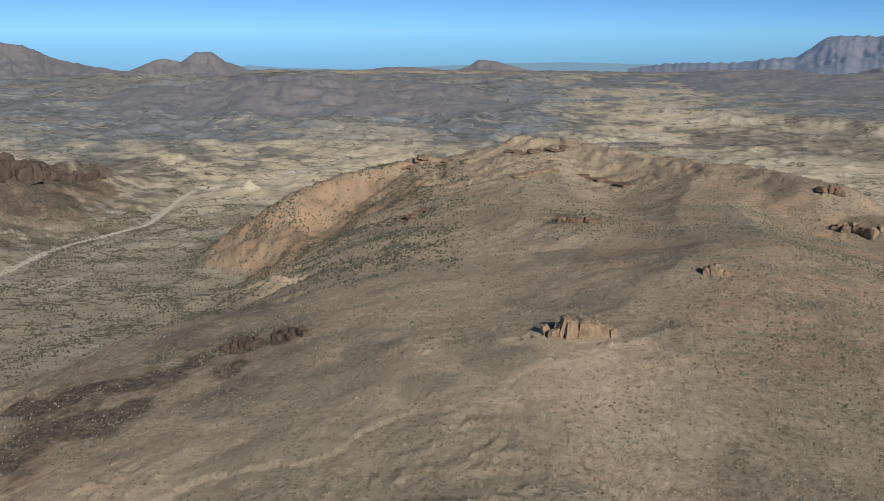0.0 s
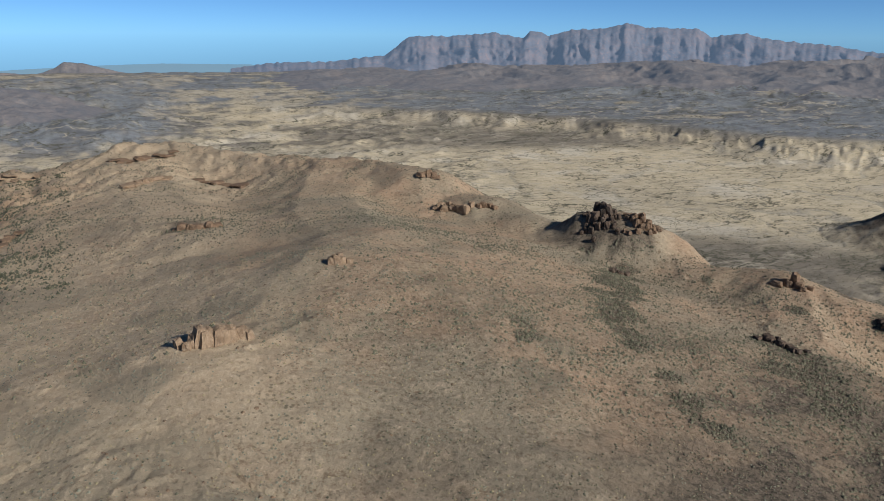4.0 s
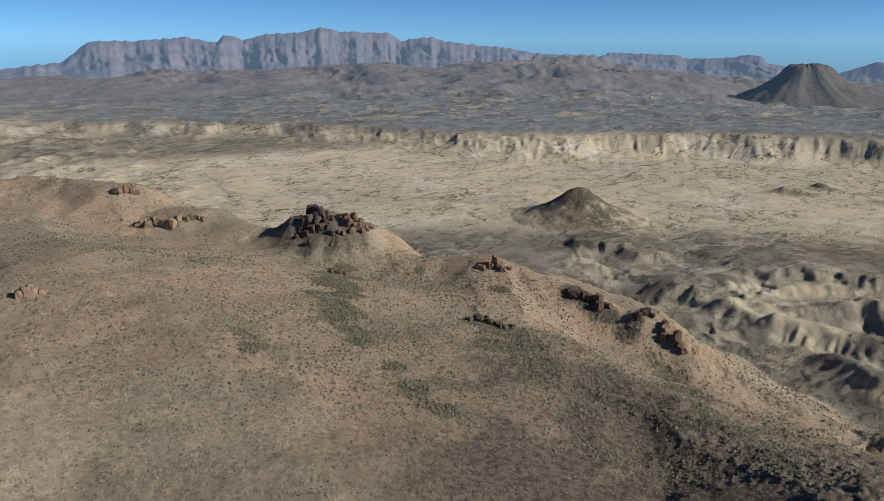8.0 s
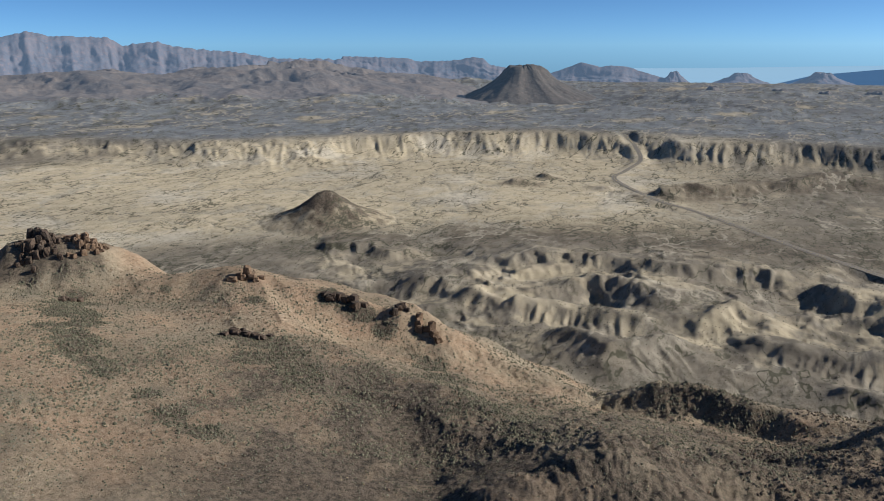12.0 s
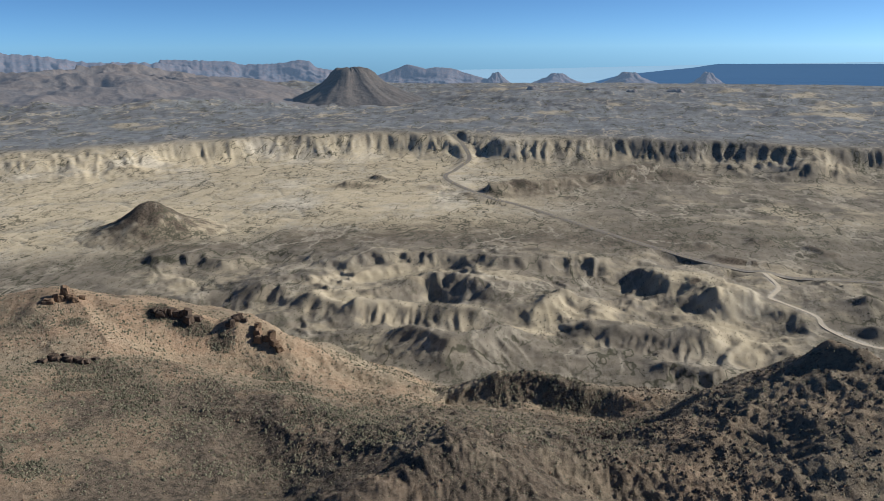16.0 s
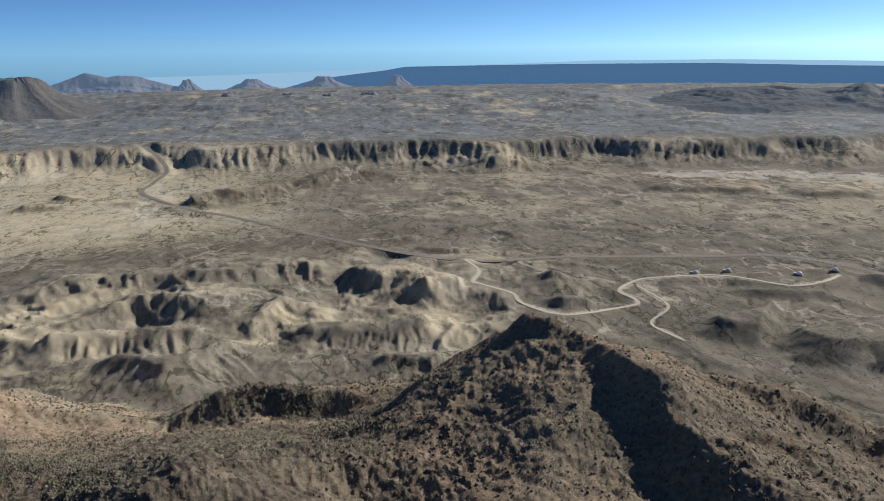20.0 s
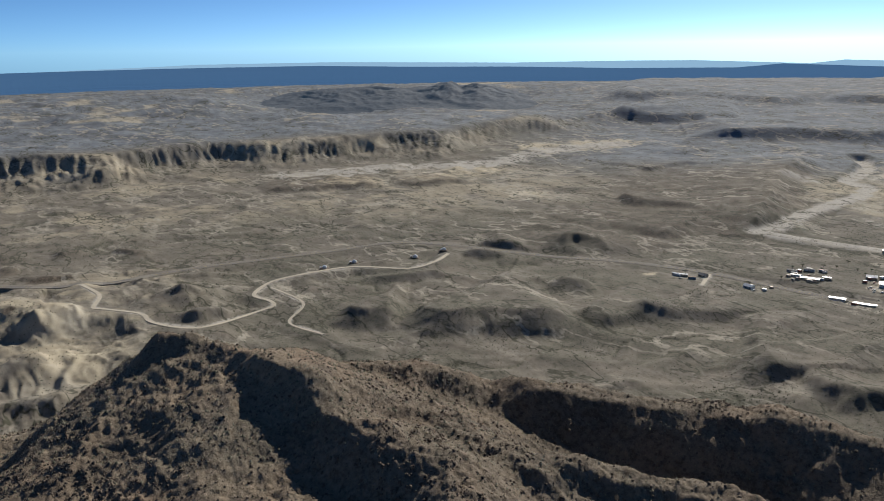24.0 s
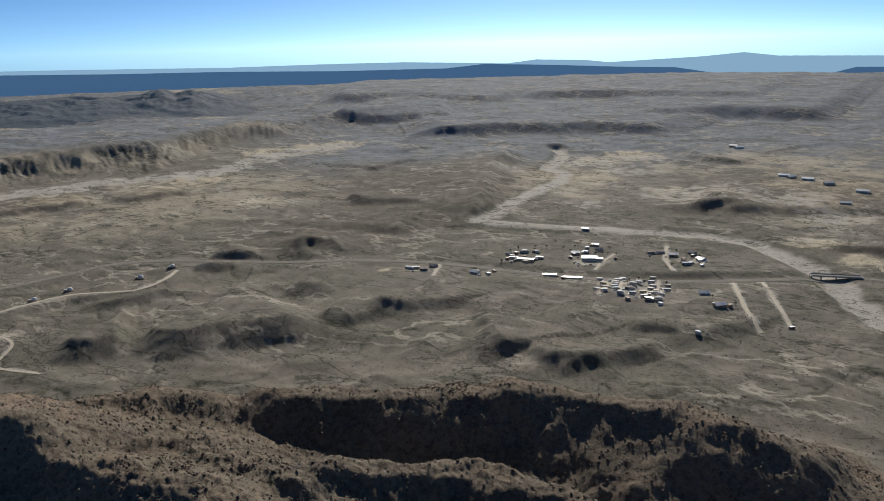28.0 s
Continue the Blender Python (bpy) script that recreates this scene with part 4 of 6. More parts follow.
# ---------------------------------------------------------------- far ranges
def range_of_hills(name, label, category, skyline, away, depth, material, cliff=0.35, jag=1.0, foot=-3.0, seed=0, relief=1.0):
    """A range on a skyline of (bearing, elevation) corners at that distance: a crest with gullied slopes before and behind it."""
    b0, b1 = skyline[0][0], skyline[-1][0]
    n = max(24, int((b1 - b0) / 0.085))
    bs = np.linspace(b0, b1, n)
    es = np.interp(bs, [s[0] for s in skyline], [s[1] for s in skyline])
    vs = np.concatenate([-np.linspace(1, 0.05, 8), np.linspace(0, 1, 34) ** 1.25])
    B, V = np.meshgrid(np.radians(bs), vs)
    E = np.tile(es, (len(vs), 1))
    ux, vy = np.degrees(B) * 10, np.abs(V)
    crest = EYE + away * np.tan(np.radians(E)) + jag * away * 0.0009 * fbm(ux, ux * 0 + seed, 4.0, 4, seed)
    floor = EYE + away * math.tan(radians(foot)) + 0 * crest
    R = away - depth * V
    butt = fbm(ux, vy * 8, 26, 4, seed + 2)
    gully = ridged(ux + 16 * fbm(ux, vy * 60, 22, 3, seed + 5), vy * 110, 55.0, 5, seed + 9, 0.5)
    gully = 0.8 * gully + 0.2 * ridged(ux + 30 * vy * fbm(ux, vy * 30, 40, 2, seed + 15), vy * 60, 9.0, 3, seed + 17, 0.5)
    fall = np.where(vy < 0.16, vy / 0.16 * cliff, cliff + (1 - cliff) * np.maximum((vy - 0.16) / 0.84, 0) ** 0.8)
    z = crest + (floor - crest) * fall
    bend = np.sin(np.pi * np.clip(vy, 0, 1)) ** 0.7 * (1 - 0.55 * step(vy, 0.35, 0.75))
    z = z + relief * bend * (crest - floor) * ((0.10 + 0.06 * (1 - step(vy, 0.25, 0.6))) * (gully - 0.55) + 0.08 * butt)
    R = R - relief * depth * bend * (0.22 * (gully - 0.5) + 0.12 * butt)
    z = np.where(vy >= 0.999, floor - 25, z)
    verts = np.stack([R * np.sin(B), R * np.cos(B), z], -1).reshape(-1, 3)
    i = np.arange(len(vs) - 1)[:, None] * n
    j = np.arange(n - 1)[None, :]
    quads = np.stack([i + j, i + n + j, i + n + j + 1, i + j + 1], -1).reshape(-1, 4)
    mesh = bpy.data.meshes.new(name)
    mesh.from_pydata(verts.tolist(), [], quads.tolist())
    mesh.polygons.foreach_set("use_smooth", np.ones(len(quads), bool))
    mesh.materials.append(material)
    mesh.update()
    return tagged(new(name, mesh), label, category, kind="structure")


def cone_hill(name, label, category, b, away, top, base, e_top, e_base, seed=0, rim=0.15, material=None, power=0.9, rugged=0.0, gullied=0.015):
    """A round hill with a flat or blunt top, a rim of cliffs and gullied skirts."""
    n, m = 150, 44
    a, v = np.meshgrid(np.linspace(0, 2 * np.pi, n, endpoint=False), np.linspace(0, 1, m))
    zt, zb = EYE + away * math.tan(radians(e_top)), EYE + away * math.tan(radians(e_base))
    cx, cy = np.cos(a) * 4, np.sin(a) * 4
    wob = 1 + 0.22 * fbm(cx + seed, cy, 3.5, 2, seed)
    radius = np.where(v < 0.15, v / 0.15 * top, top + (base - top) * np.clip((v - 0.15) / 0.85, 0, 1)) * wob
    k = np.clip((v - 0.15) / 0.85, 0, 1)
    fall = np.where(k <= 0, 0, np.where(k < 0.08, k / 0.08 * rim, rim + (1 - rim) * np.maximum((k - 0.08) / 0.92, 0) ** power))
    gully = ridged(cx * 2.2 + fbm(cx, cy, 1.5, 2, seed + 3), cy * 2.2 + k * 1.5, 1.6, 4, seed + 6)
    z = zt + (zb - zt) * fall + (zt - zb) * (gullied * np.sin(np.pi * np.clip(k, 0, 1)) * (gully - 0.5) + 0.02 * fbm(cx * 3, cy * 3, 1, 3, seed + 8) * (k < 0.05) + rugged * fbm(cx * radius / top * 0.4, cy * radius / top * 0.4, 1.6, 4, seed + 11) * (1 - k))
    z = np.where(v > 0.999, zb - 30, z)
    ox, oy = away * math.sin(radians(b)), away * math.cos(radians(b))
    verts = np.stack([ox + radius * np.cos(a), oy + radius * np.sin(a), z], -1).reshape(-1, 3)
    i = np.arange(m - 1)[:, None] * n
    j = np.arange(n)[None, :]
    quads = np.stack([i + j, i + n + j, i + n + (j + 1) % n, i + (j + 1) % n], -1).reshape(-1, 4)
    mesh = bpy.data.meshes.new(name)
    mesh.from_pydata(verts.tolist(), [], quads.tolist())
    mesh.polygons.foreach_set("use_smooth", np.ones(len(quads), bool))
    mesh.materials.append(material or BROWN_RANGE)
    mesh.update()
    return tagged(new(name, mesh), label, category, kind="structure")


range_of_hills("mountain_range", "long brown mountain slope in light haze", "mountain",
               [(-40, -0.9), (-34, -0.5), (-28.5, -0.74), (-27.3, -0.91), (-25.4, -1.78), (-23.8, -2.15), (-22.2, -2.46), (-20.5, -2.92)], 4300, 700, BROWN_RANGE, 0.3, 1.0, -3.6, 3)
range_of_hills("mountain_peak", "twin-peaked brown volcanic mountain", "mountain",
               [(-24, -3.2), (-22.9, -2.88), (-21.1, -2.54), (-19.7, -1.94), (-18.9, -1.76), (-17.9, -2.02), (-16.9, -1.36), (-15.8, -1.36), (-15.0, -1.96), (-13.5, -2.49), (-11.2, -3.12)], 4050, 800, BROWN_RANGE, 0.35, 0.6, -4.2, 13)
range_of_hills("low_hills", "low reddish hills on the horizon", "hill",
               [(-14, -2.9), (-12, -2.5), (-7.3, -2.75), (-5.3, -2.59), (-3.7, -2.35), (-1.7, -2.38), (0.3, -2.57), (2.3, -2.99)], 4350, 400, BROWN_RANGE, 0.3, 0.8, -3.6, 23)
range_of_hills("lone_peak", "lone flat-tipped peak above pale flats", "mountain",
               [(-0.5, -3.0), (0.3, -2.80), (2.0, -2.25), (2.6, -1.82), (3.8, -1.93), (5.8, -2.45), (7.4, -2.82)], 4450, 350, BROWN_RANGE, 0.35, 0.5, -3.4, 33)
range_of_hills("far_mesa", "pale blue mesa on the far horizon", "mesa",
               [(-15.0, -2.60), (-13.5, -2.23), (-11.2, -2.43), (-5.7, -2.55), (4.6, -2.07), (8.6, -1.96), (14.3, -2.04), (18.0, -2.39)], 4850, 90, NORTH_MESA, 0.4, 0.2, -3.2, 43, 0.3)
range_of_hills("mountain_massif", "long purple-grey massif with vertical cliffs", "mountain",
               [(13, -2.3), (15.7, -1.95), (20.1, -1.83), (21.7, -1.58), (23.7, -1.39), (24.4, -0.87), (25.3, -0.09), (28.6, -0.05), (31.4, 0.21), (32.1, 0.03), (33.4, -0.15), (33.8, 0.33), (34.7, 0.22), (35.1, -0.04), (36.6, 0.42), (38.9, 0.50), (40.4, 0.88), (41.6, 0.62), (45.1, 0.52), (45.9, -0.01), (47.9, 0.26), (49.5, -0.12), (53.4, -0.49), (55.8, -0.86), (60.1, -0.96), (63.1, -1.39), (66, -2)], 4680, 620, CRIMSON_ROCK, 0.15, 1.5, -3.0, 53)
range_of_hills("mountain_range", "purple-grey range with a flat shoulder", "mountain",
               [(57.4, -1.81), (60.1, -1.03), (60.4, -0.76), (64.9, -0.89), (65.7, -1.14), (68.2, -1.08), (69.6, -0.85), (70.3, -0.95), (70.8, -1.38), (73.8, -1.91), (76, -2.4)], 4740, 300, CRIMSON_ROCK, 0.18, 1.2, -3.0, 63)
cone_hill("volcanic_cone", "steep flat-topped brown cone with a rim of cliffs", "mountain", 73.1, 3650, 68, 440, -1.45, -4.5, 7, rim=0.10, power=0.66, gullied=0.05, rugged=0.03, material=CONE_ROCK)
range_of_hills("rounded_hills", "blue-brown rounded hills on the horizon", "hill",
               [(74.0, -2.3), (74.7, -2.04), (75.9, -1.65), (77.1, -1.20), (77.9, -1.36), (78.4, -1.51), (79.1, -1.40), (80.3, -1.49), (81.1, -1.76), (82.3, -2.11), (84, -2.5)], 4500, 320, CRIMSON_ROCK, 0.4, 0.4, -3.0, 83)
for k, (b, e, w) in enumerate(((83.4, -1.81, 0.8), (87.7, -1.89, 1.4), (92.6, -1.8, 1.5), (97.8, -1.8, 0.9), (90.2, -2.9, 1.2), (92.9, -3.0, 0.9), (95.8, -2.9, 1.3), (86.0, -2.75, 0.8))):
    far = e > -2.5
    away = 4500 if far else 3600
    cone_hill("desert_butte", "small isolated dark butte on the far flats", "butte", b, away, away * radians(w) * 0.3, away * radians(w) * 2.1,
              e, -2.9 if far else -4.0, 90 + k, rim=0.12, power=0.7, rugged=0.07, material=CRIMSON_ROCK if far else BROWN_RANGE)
range_of_hills("long_mesa", "long flat-topped limestone mesa in blue haze", "mesa",
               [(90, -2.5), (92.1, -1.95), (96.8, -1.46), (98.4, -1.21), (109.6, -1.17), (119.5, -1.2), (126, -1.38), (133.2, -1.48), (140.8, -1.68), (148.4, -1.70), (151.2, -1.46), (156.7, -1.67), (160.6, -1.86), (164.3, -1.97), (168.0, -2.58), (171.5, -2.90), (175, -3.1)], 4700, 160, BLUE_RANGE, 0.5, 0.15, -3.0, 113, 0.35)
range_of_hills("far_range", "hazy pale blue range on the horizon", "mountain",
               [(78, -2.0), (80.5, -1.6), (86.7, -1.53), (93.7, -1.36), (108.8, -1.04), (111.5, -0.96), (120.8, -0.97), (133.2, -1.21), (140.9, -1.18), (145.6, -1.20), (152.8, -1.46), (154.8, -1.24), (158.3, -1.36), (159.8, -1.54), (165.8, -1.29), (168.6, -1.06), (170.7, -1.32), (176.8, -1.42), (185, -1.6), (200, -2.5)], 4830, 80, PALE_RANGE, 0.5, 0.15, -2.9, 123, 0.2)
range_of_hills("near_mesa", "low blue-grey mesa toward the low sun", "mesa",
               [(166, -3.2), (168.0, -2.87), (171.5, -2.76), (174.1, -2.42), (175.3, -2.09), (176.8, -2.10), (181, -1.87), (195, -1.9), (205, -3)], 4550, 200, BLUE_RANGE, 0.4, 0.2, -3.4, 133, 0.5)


def hill_country(name, label, skyline, r0, rc, r1, size, material, seed, floor=0.25):
    """A patch of broken hills that climbs to a skyline of (bearing, elevation) corners about the distance rc."""
    bs = np.arange(skyline[0][0], skyline[-1][0] + 0.01, 0.13)
    rs = np.arange(r0, r1, 14.0)
    B, R = np.meshgrid(bs, rs)
    x, y = R * np.sin(np.radians(B)), R * np.cos(np.radians(B))
    ground = plain(x.ravel(), y.ravel())[0].reshape(x.shape)
    tops = EYE + rc * np.tan(np.radians(np.interp(B, [v[0] for v in skyline], [v[1] for v in skyline])))
    climb = step(R, r0, rc) * (1 - step(R, rc + 0.35 * (r1 - rc), r1))
    rough = ridged(x + 0.2 * size * fbm(x, y, size, 3, seed), y, size, 6, seed + 3, 0.52)
    k = climb * (floor + (1 - floor) * step(rough, 0.2, 0.85))
    z = ground - 6 + (tops - ground + 10) * k * 1.05 + climb * 10 * (ridged(x, y, size * 0.22, 4, seed + 7) - 0.5)
    n = len(bs)
    verts = np.stack([x, y, z], -1).reshape(-1, 3)
    i = np.arange(len(rs) - 1)[:, None] * n
    j = np.arange(n - 1)[None, :]
    quads = np.stack([i + j, i + j + 1, i + n + j + 1, i + n + j], -1).reshape(-1, 4)[:, ::-1]
    mesh = bpy.data.meshes.new(name)
    mesh.from_pydata(verts.tolist(), [], quads.tolist())
    mesh.polygons.foreach_set("use_smooth", np.ones(len(quads), bool))
    mesh.materials.append(material)
    mesh.update()
    return tagged(new(name, mesh), label, "hill", kind="structure")


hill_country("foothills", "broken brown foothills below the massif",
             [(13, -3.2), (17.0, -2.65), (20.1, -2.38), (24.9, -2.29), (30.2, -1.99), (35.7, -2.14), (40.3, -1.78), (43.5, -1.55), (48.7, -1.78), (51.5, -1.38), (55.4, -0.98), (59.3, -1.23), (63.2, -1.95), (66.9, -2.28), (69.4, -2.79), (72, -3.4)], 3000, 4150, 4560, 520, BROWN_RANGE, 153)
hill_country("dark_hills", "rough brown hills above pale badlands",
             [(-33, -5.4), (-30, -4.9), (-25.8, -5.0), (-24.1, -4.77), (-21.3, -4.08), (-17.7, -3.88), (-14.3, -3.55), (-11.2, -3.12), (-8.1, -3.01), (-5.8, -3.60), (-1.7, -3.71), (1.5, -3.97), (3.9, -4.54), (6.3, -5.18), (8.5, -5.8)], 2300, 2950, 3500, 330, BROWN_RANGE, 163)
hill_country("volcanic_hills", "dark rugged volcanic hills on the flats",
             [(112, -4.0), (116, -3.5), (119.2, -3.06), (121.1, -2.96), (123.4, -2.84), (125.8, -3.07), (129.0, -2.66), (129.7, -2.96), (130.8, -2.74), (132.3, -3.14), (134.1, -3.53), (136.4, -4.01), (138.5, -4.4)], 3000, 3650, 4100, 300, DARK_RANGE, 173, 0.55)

# ---------------------------------------------------------------- cover: scrub, loose rock, outcrops
def part(name, bm, material, parent, label=""):
    mesh = bpy.data.meshes.new(name)
    bm.to_mesh(mesh)
    bm.free()
    mesh.materials.append(material)
    ob = new(name, mesh)
    ob.parent = parent
    if label:
        ob["label"] = label
    return ob


def scatter(name, label, category, px, py, size, template, faces, material, squash, seed, sink=0.1):
    """Many small clumps in one mesh: a template of corners, set out at these places with random turns and dents."""
    rng = np.random.default_rng(seed)
    n, m = len(px), len(template)
    pz = ground_height(px, py)
    a = rng.uniform(0, 2 * np.pi, n)[:, None]
    t = template[None] * (1 + rng.uniform(-0.32, 0.32, (n, m, 1))) * size[:, None, None]
    wide = rng.uniform(0.8, 1.35, (n, 1))
    x = (t[..., 0] * np.cos(a) - t[..., 1] * np.sin(a)) * wide + px[:, None]
    y = (t[..., 0] * np.sin(a) + t[..., 1] * np.cos(a)) + py[:, None]
    z = t[..., 2] * squash + pz[:, None] - sink * size[:, None]
    verts = np.stack([x, y, z], -1).reshape(-1, 3)
    tris = (np.arange(n)[:, None, None] * m + faces[None]).reshape(-1, 3)
    mesh = bpy.data.meshes.new(name)
    mesh.vertices.add(len(verts))
    mesh.vertices.foreach_set("co", verts.ravel().astype(np.float32))
    mesh.loops.add(tris.size)
    mesh.loops.foreach_set("vertex_index", tris.ravel().astype(np.int32))
    mesh.polygons.add(len(tris))
    mesh.polygons.foreach_set("loop_start", (np.arange(len(tris)) * 3).astype(np.int32))
    mesh.update(calc_edges=True)
    mesh.materials.append(material)
    return tagged(new(name, mesh), label, category, kind="stuff")


def clump_template():
    v = [(0, 0, 1.0)]
    for ring, (r, z) in enumerate(((0.52, 0.72), (0.62, 0.12))):
        for k in range(5):
            a = 2 * math.pi * (k + 0.5 * ring) / 5
            v.append((r * math.cos(a), r * math.sin(a), z))
    f = []
    for k in range(5):
        j = (k + 1) % 5
        f += [(0, 1 + k, 1 + j), (1 + k, 6 + k, 1 + j), (1 + j, 6 + k, 6 + j)]
    return np.array(v), np.array(f)


def stone_template():
    v = np.array([(-.5, -.4, 0), (.5, -.5, 0), (.45, .5, 0), (-.55, .45, 0), (-.3, -.35, .7), (.35, -.3, .8), (.3, .35, .65), (-.35, .3, .85)])
    q = [(0, 1, 5, 4), (1, 2, 6, 5), (2, 3, 7, 6), (3, 0, 4, 7), (4, 5, 6, 7)]
    return v, np.array([t for a, b, c, d in q for t in ((a, b, c), (a, c, d))])


def places(count, b0, b1, r0, r1, seed, keep):
    """Random places in a stretch of the ground, thinned by a rule."""
    rng = np.random.default_rng(seed)
    b = np.radians(rng.uniform(b0, b1, count * 3))
    r = np.sqrt(rng.uniform(r0 ** 2, r1 ** 2, count * 3))
    x, y = r * np.sin(b), r * np.cos(b)
    ok = rng.uniform(0, 1, len(x)) < keep(x, y)
    return x[ok][:count], y[ok][:count], rng


def tuft_template():
    """A low dome of five facets, for bushes farther off."""
    v = [(0, 0, 1.0)] + [(0.62 * math.cos(1.2566 * k), 0.62 * math.sin(1.2566 * k), 0.0) for k in range(5)]
    return np.array(v), np.array([(0, 1 + k, 1 + (k + 1) % 5) for k in range(5)])


SCRUB = leaf_material("desert_scrub", (0.052, 0.056, 0.036), (0.125, 0.12, 0.082))
HILL_SCRUB = leaf_material("hillside_scrub_leaf", (0.095, 0.094, 0.063), (0.20, 0.185, 0.13))
SAGE_SCRUB = leaf_material("grey_sage_leaf", (0.15, 0.155, 0.115), (0.25, 0.245, 0.185))
DRY_GRASS = leaf_material("dry_bunch_grass", (0.36, 0.30, 0.18), (0.26, 0.22, 0.13))
TOWN_LEAF = leaf_material("mesquite_leaf", (0.045, 0.065, 0.030), (0.085, 0.105, 0.050))
LOOSE_ROCK = rock_material("loose_volcanic_rock", (0.25, 0.165, 0.105), (0.13, 0.095, 0.07), (0.35, 0.25, 0.165), 0.5, 0.3)


def thicket(x, y):
    """How thickly scrub grows on the hill: dense in hollows and on the shaded eastern slopes."""
    b, r = bearing(x, y), np.hypot(x, y)
    drift = step(fbm(x, y, 45, 4, 101), -0.35, 0.5)
    east = window(b, 27, 92, 10) * (1 - 0.55 * step(r, 400, 470))
    return np.clip(0.02 + 0.08 * drift + east * (0.25 + 0.6 * drift) + 0.9 * patches(x, y, DARK_SPOTS) + patches(x, y, BRUSH_SHADE_SPOTS) + 0.08 * window(b, 92, 190, 8), 0, 1)


bush_v, bush_f = clump_template()
tuft_v, tuft_f = tuft_template()
stone_v, stone_f = stone_template()
bx, by, rng = places(12000, -33, 181, 185, 340, 5, thicket)
scatter("hillside_scrub", "dark grey-green desert scrub dotted over the rocky slopes", "scrub", bx, by, 0.26 + 0.55 * rng.uniform(0, 1, len(bx)) ** 2, bush_v, bush_f, HILL_SCRUB, 0.7, 6)
bx, by, rng = places(52000, -33, 130, 320, 620, 25, thicket)
scatter("upper_scrub", "dark desert scrub scattered up the hillsides", "scrub", bx, by, 0.5 + 1.15 * rng.uniform(0, 1, len(bx)) ** 2, tuft_v, tuft_f, HILL_SCRUB, 0.8, 26)
bx, by, rng = places(16000, 25, 80, 230, 600, 31, lambda x, y: patches(x, y, BRUSH_SHADE_SPOTS))
scatter("thicket_scrub", "dense dark bushes filling hollows of the hillside", "scrub", bx, by, 0.45 + 0.9 * rng.uniform(0, 1, len(bx)) ** 2, tuft_v, tuft_f, SCRUB, 0.9, 32)
bx, by, rng = places(12000, -20, 32, 560, 1130, 27, lambda x, y: 0.15 + 0.85 * step(fbm(x, y, 70, 4, 105), -0.2, 0.5))
scatter("summit_scrub", "small dark bushes over the summit plateau", "scrub", bx, by, 0.6 + 1.2 * rng.uniform(0, 1, len(bx)) ** 2, tuft_v, tuft_f, HILL_SCRUB, 0.8, 28)
bx, by, rng = places(26000, -33, 181, 185, 520, 29, lambda x, y: (0.05 + 0.6 * step(fbm(x, y, 38, 4, 106), 0.0, 0.5) + 0.5 * patches(x, y, GREEN_SPOTS)) * (1 - 0.8 * window(bearing(x, y), 40, 95, 8)))
scatter("sage_scrub", "pale grey-green sage in drifts on the hill", "scrub", bx, by, rng.uniform(0.35, 0.9, len(bx)), tuft_v, tuft_f, SAGE_SCRUB, 0.75, 30)
bx, by, rng = places(72000, 0, 181, 540, 1400, 7, lambda x, y: 0.10 + 0.9 * step(fbm(x, y, 90, 4, 102) + 1.1 * washes(x, y), 0.0, 0.8))
scatter("plain_scrub", "dark creosote bushes on the gravel plain", "scrub", bx, by, 0.45 + 1.0 * rng.uniform(0, 1, len(bx)) ** 2, tuft_v, tuft_f, SCRUB, 0.85, 8)
bx, by, rng = places(26000, -33, 2, 500, 1350, 17, lambda x, y: 0.12 + 0.88 * step(fbm(x, y, 60, 4, 104) + 0.8 * washes(x, y), 0.0, 0.7))
scatter("north_scrub", "dense dark creosote bushes on pale gravel flats", "scrub", bx, by, rng.uniform(0.9, 2.2, len(bx)), tuft_v, tuft_f, SCRUB, 0.85, 18)
bx, by, rng = places(9000, -33, 181, 185, 480, 9, lambda x, y: (0.3 + 0.7 * step(fbm(x, y, 30, 3, 103), 0, 0.5)) * (1 - 0.8 * window(bearing(x, y), 40, 95, 8)))
scatter("bunch_grass", "tufts of straw-coloured dry bunch grass", "grass", bx, by, rng.uniform(0.35, 0.8, len(bx)), tuft_v, tuft_f, DRY_GRASS, 0.9, 10)
bx, by, rng = places(14000, -33, 181, 185, 620, 11, lambda x, y: 0.1 + 0.9 * step(crags(x, y), 0.02, 0.15))
scatter("loose_rock", "broken rust-brown volcanic rock strewn on the slopes", "rocks", bx, by, 0.28 + 0.9 * rng.uniform(0, 1, len(bx)) ** 3, stone_v, stone_f, LOOSE_ROCK, 0.8, 12, 0.2)
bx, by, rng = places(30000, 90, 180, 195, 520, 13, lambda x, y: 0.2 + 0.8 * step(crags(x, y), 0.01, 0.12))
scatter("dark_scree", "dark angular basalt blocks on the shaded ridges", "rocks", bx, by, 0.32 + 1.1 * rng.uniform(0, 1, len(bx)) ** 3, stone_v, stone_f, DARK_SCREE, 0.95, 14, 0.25)


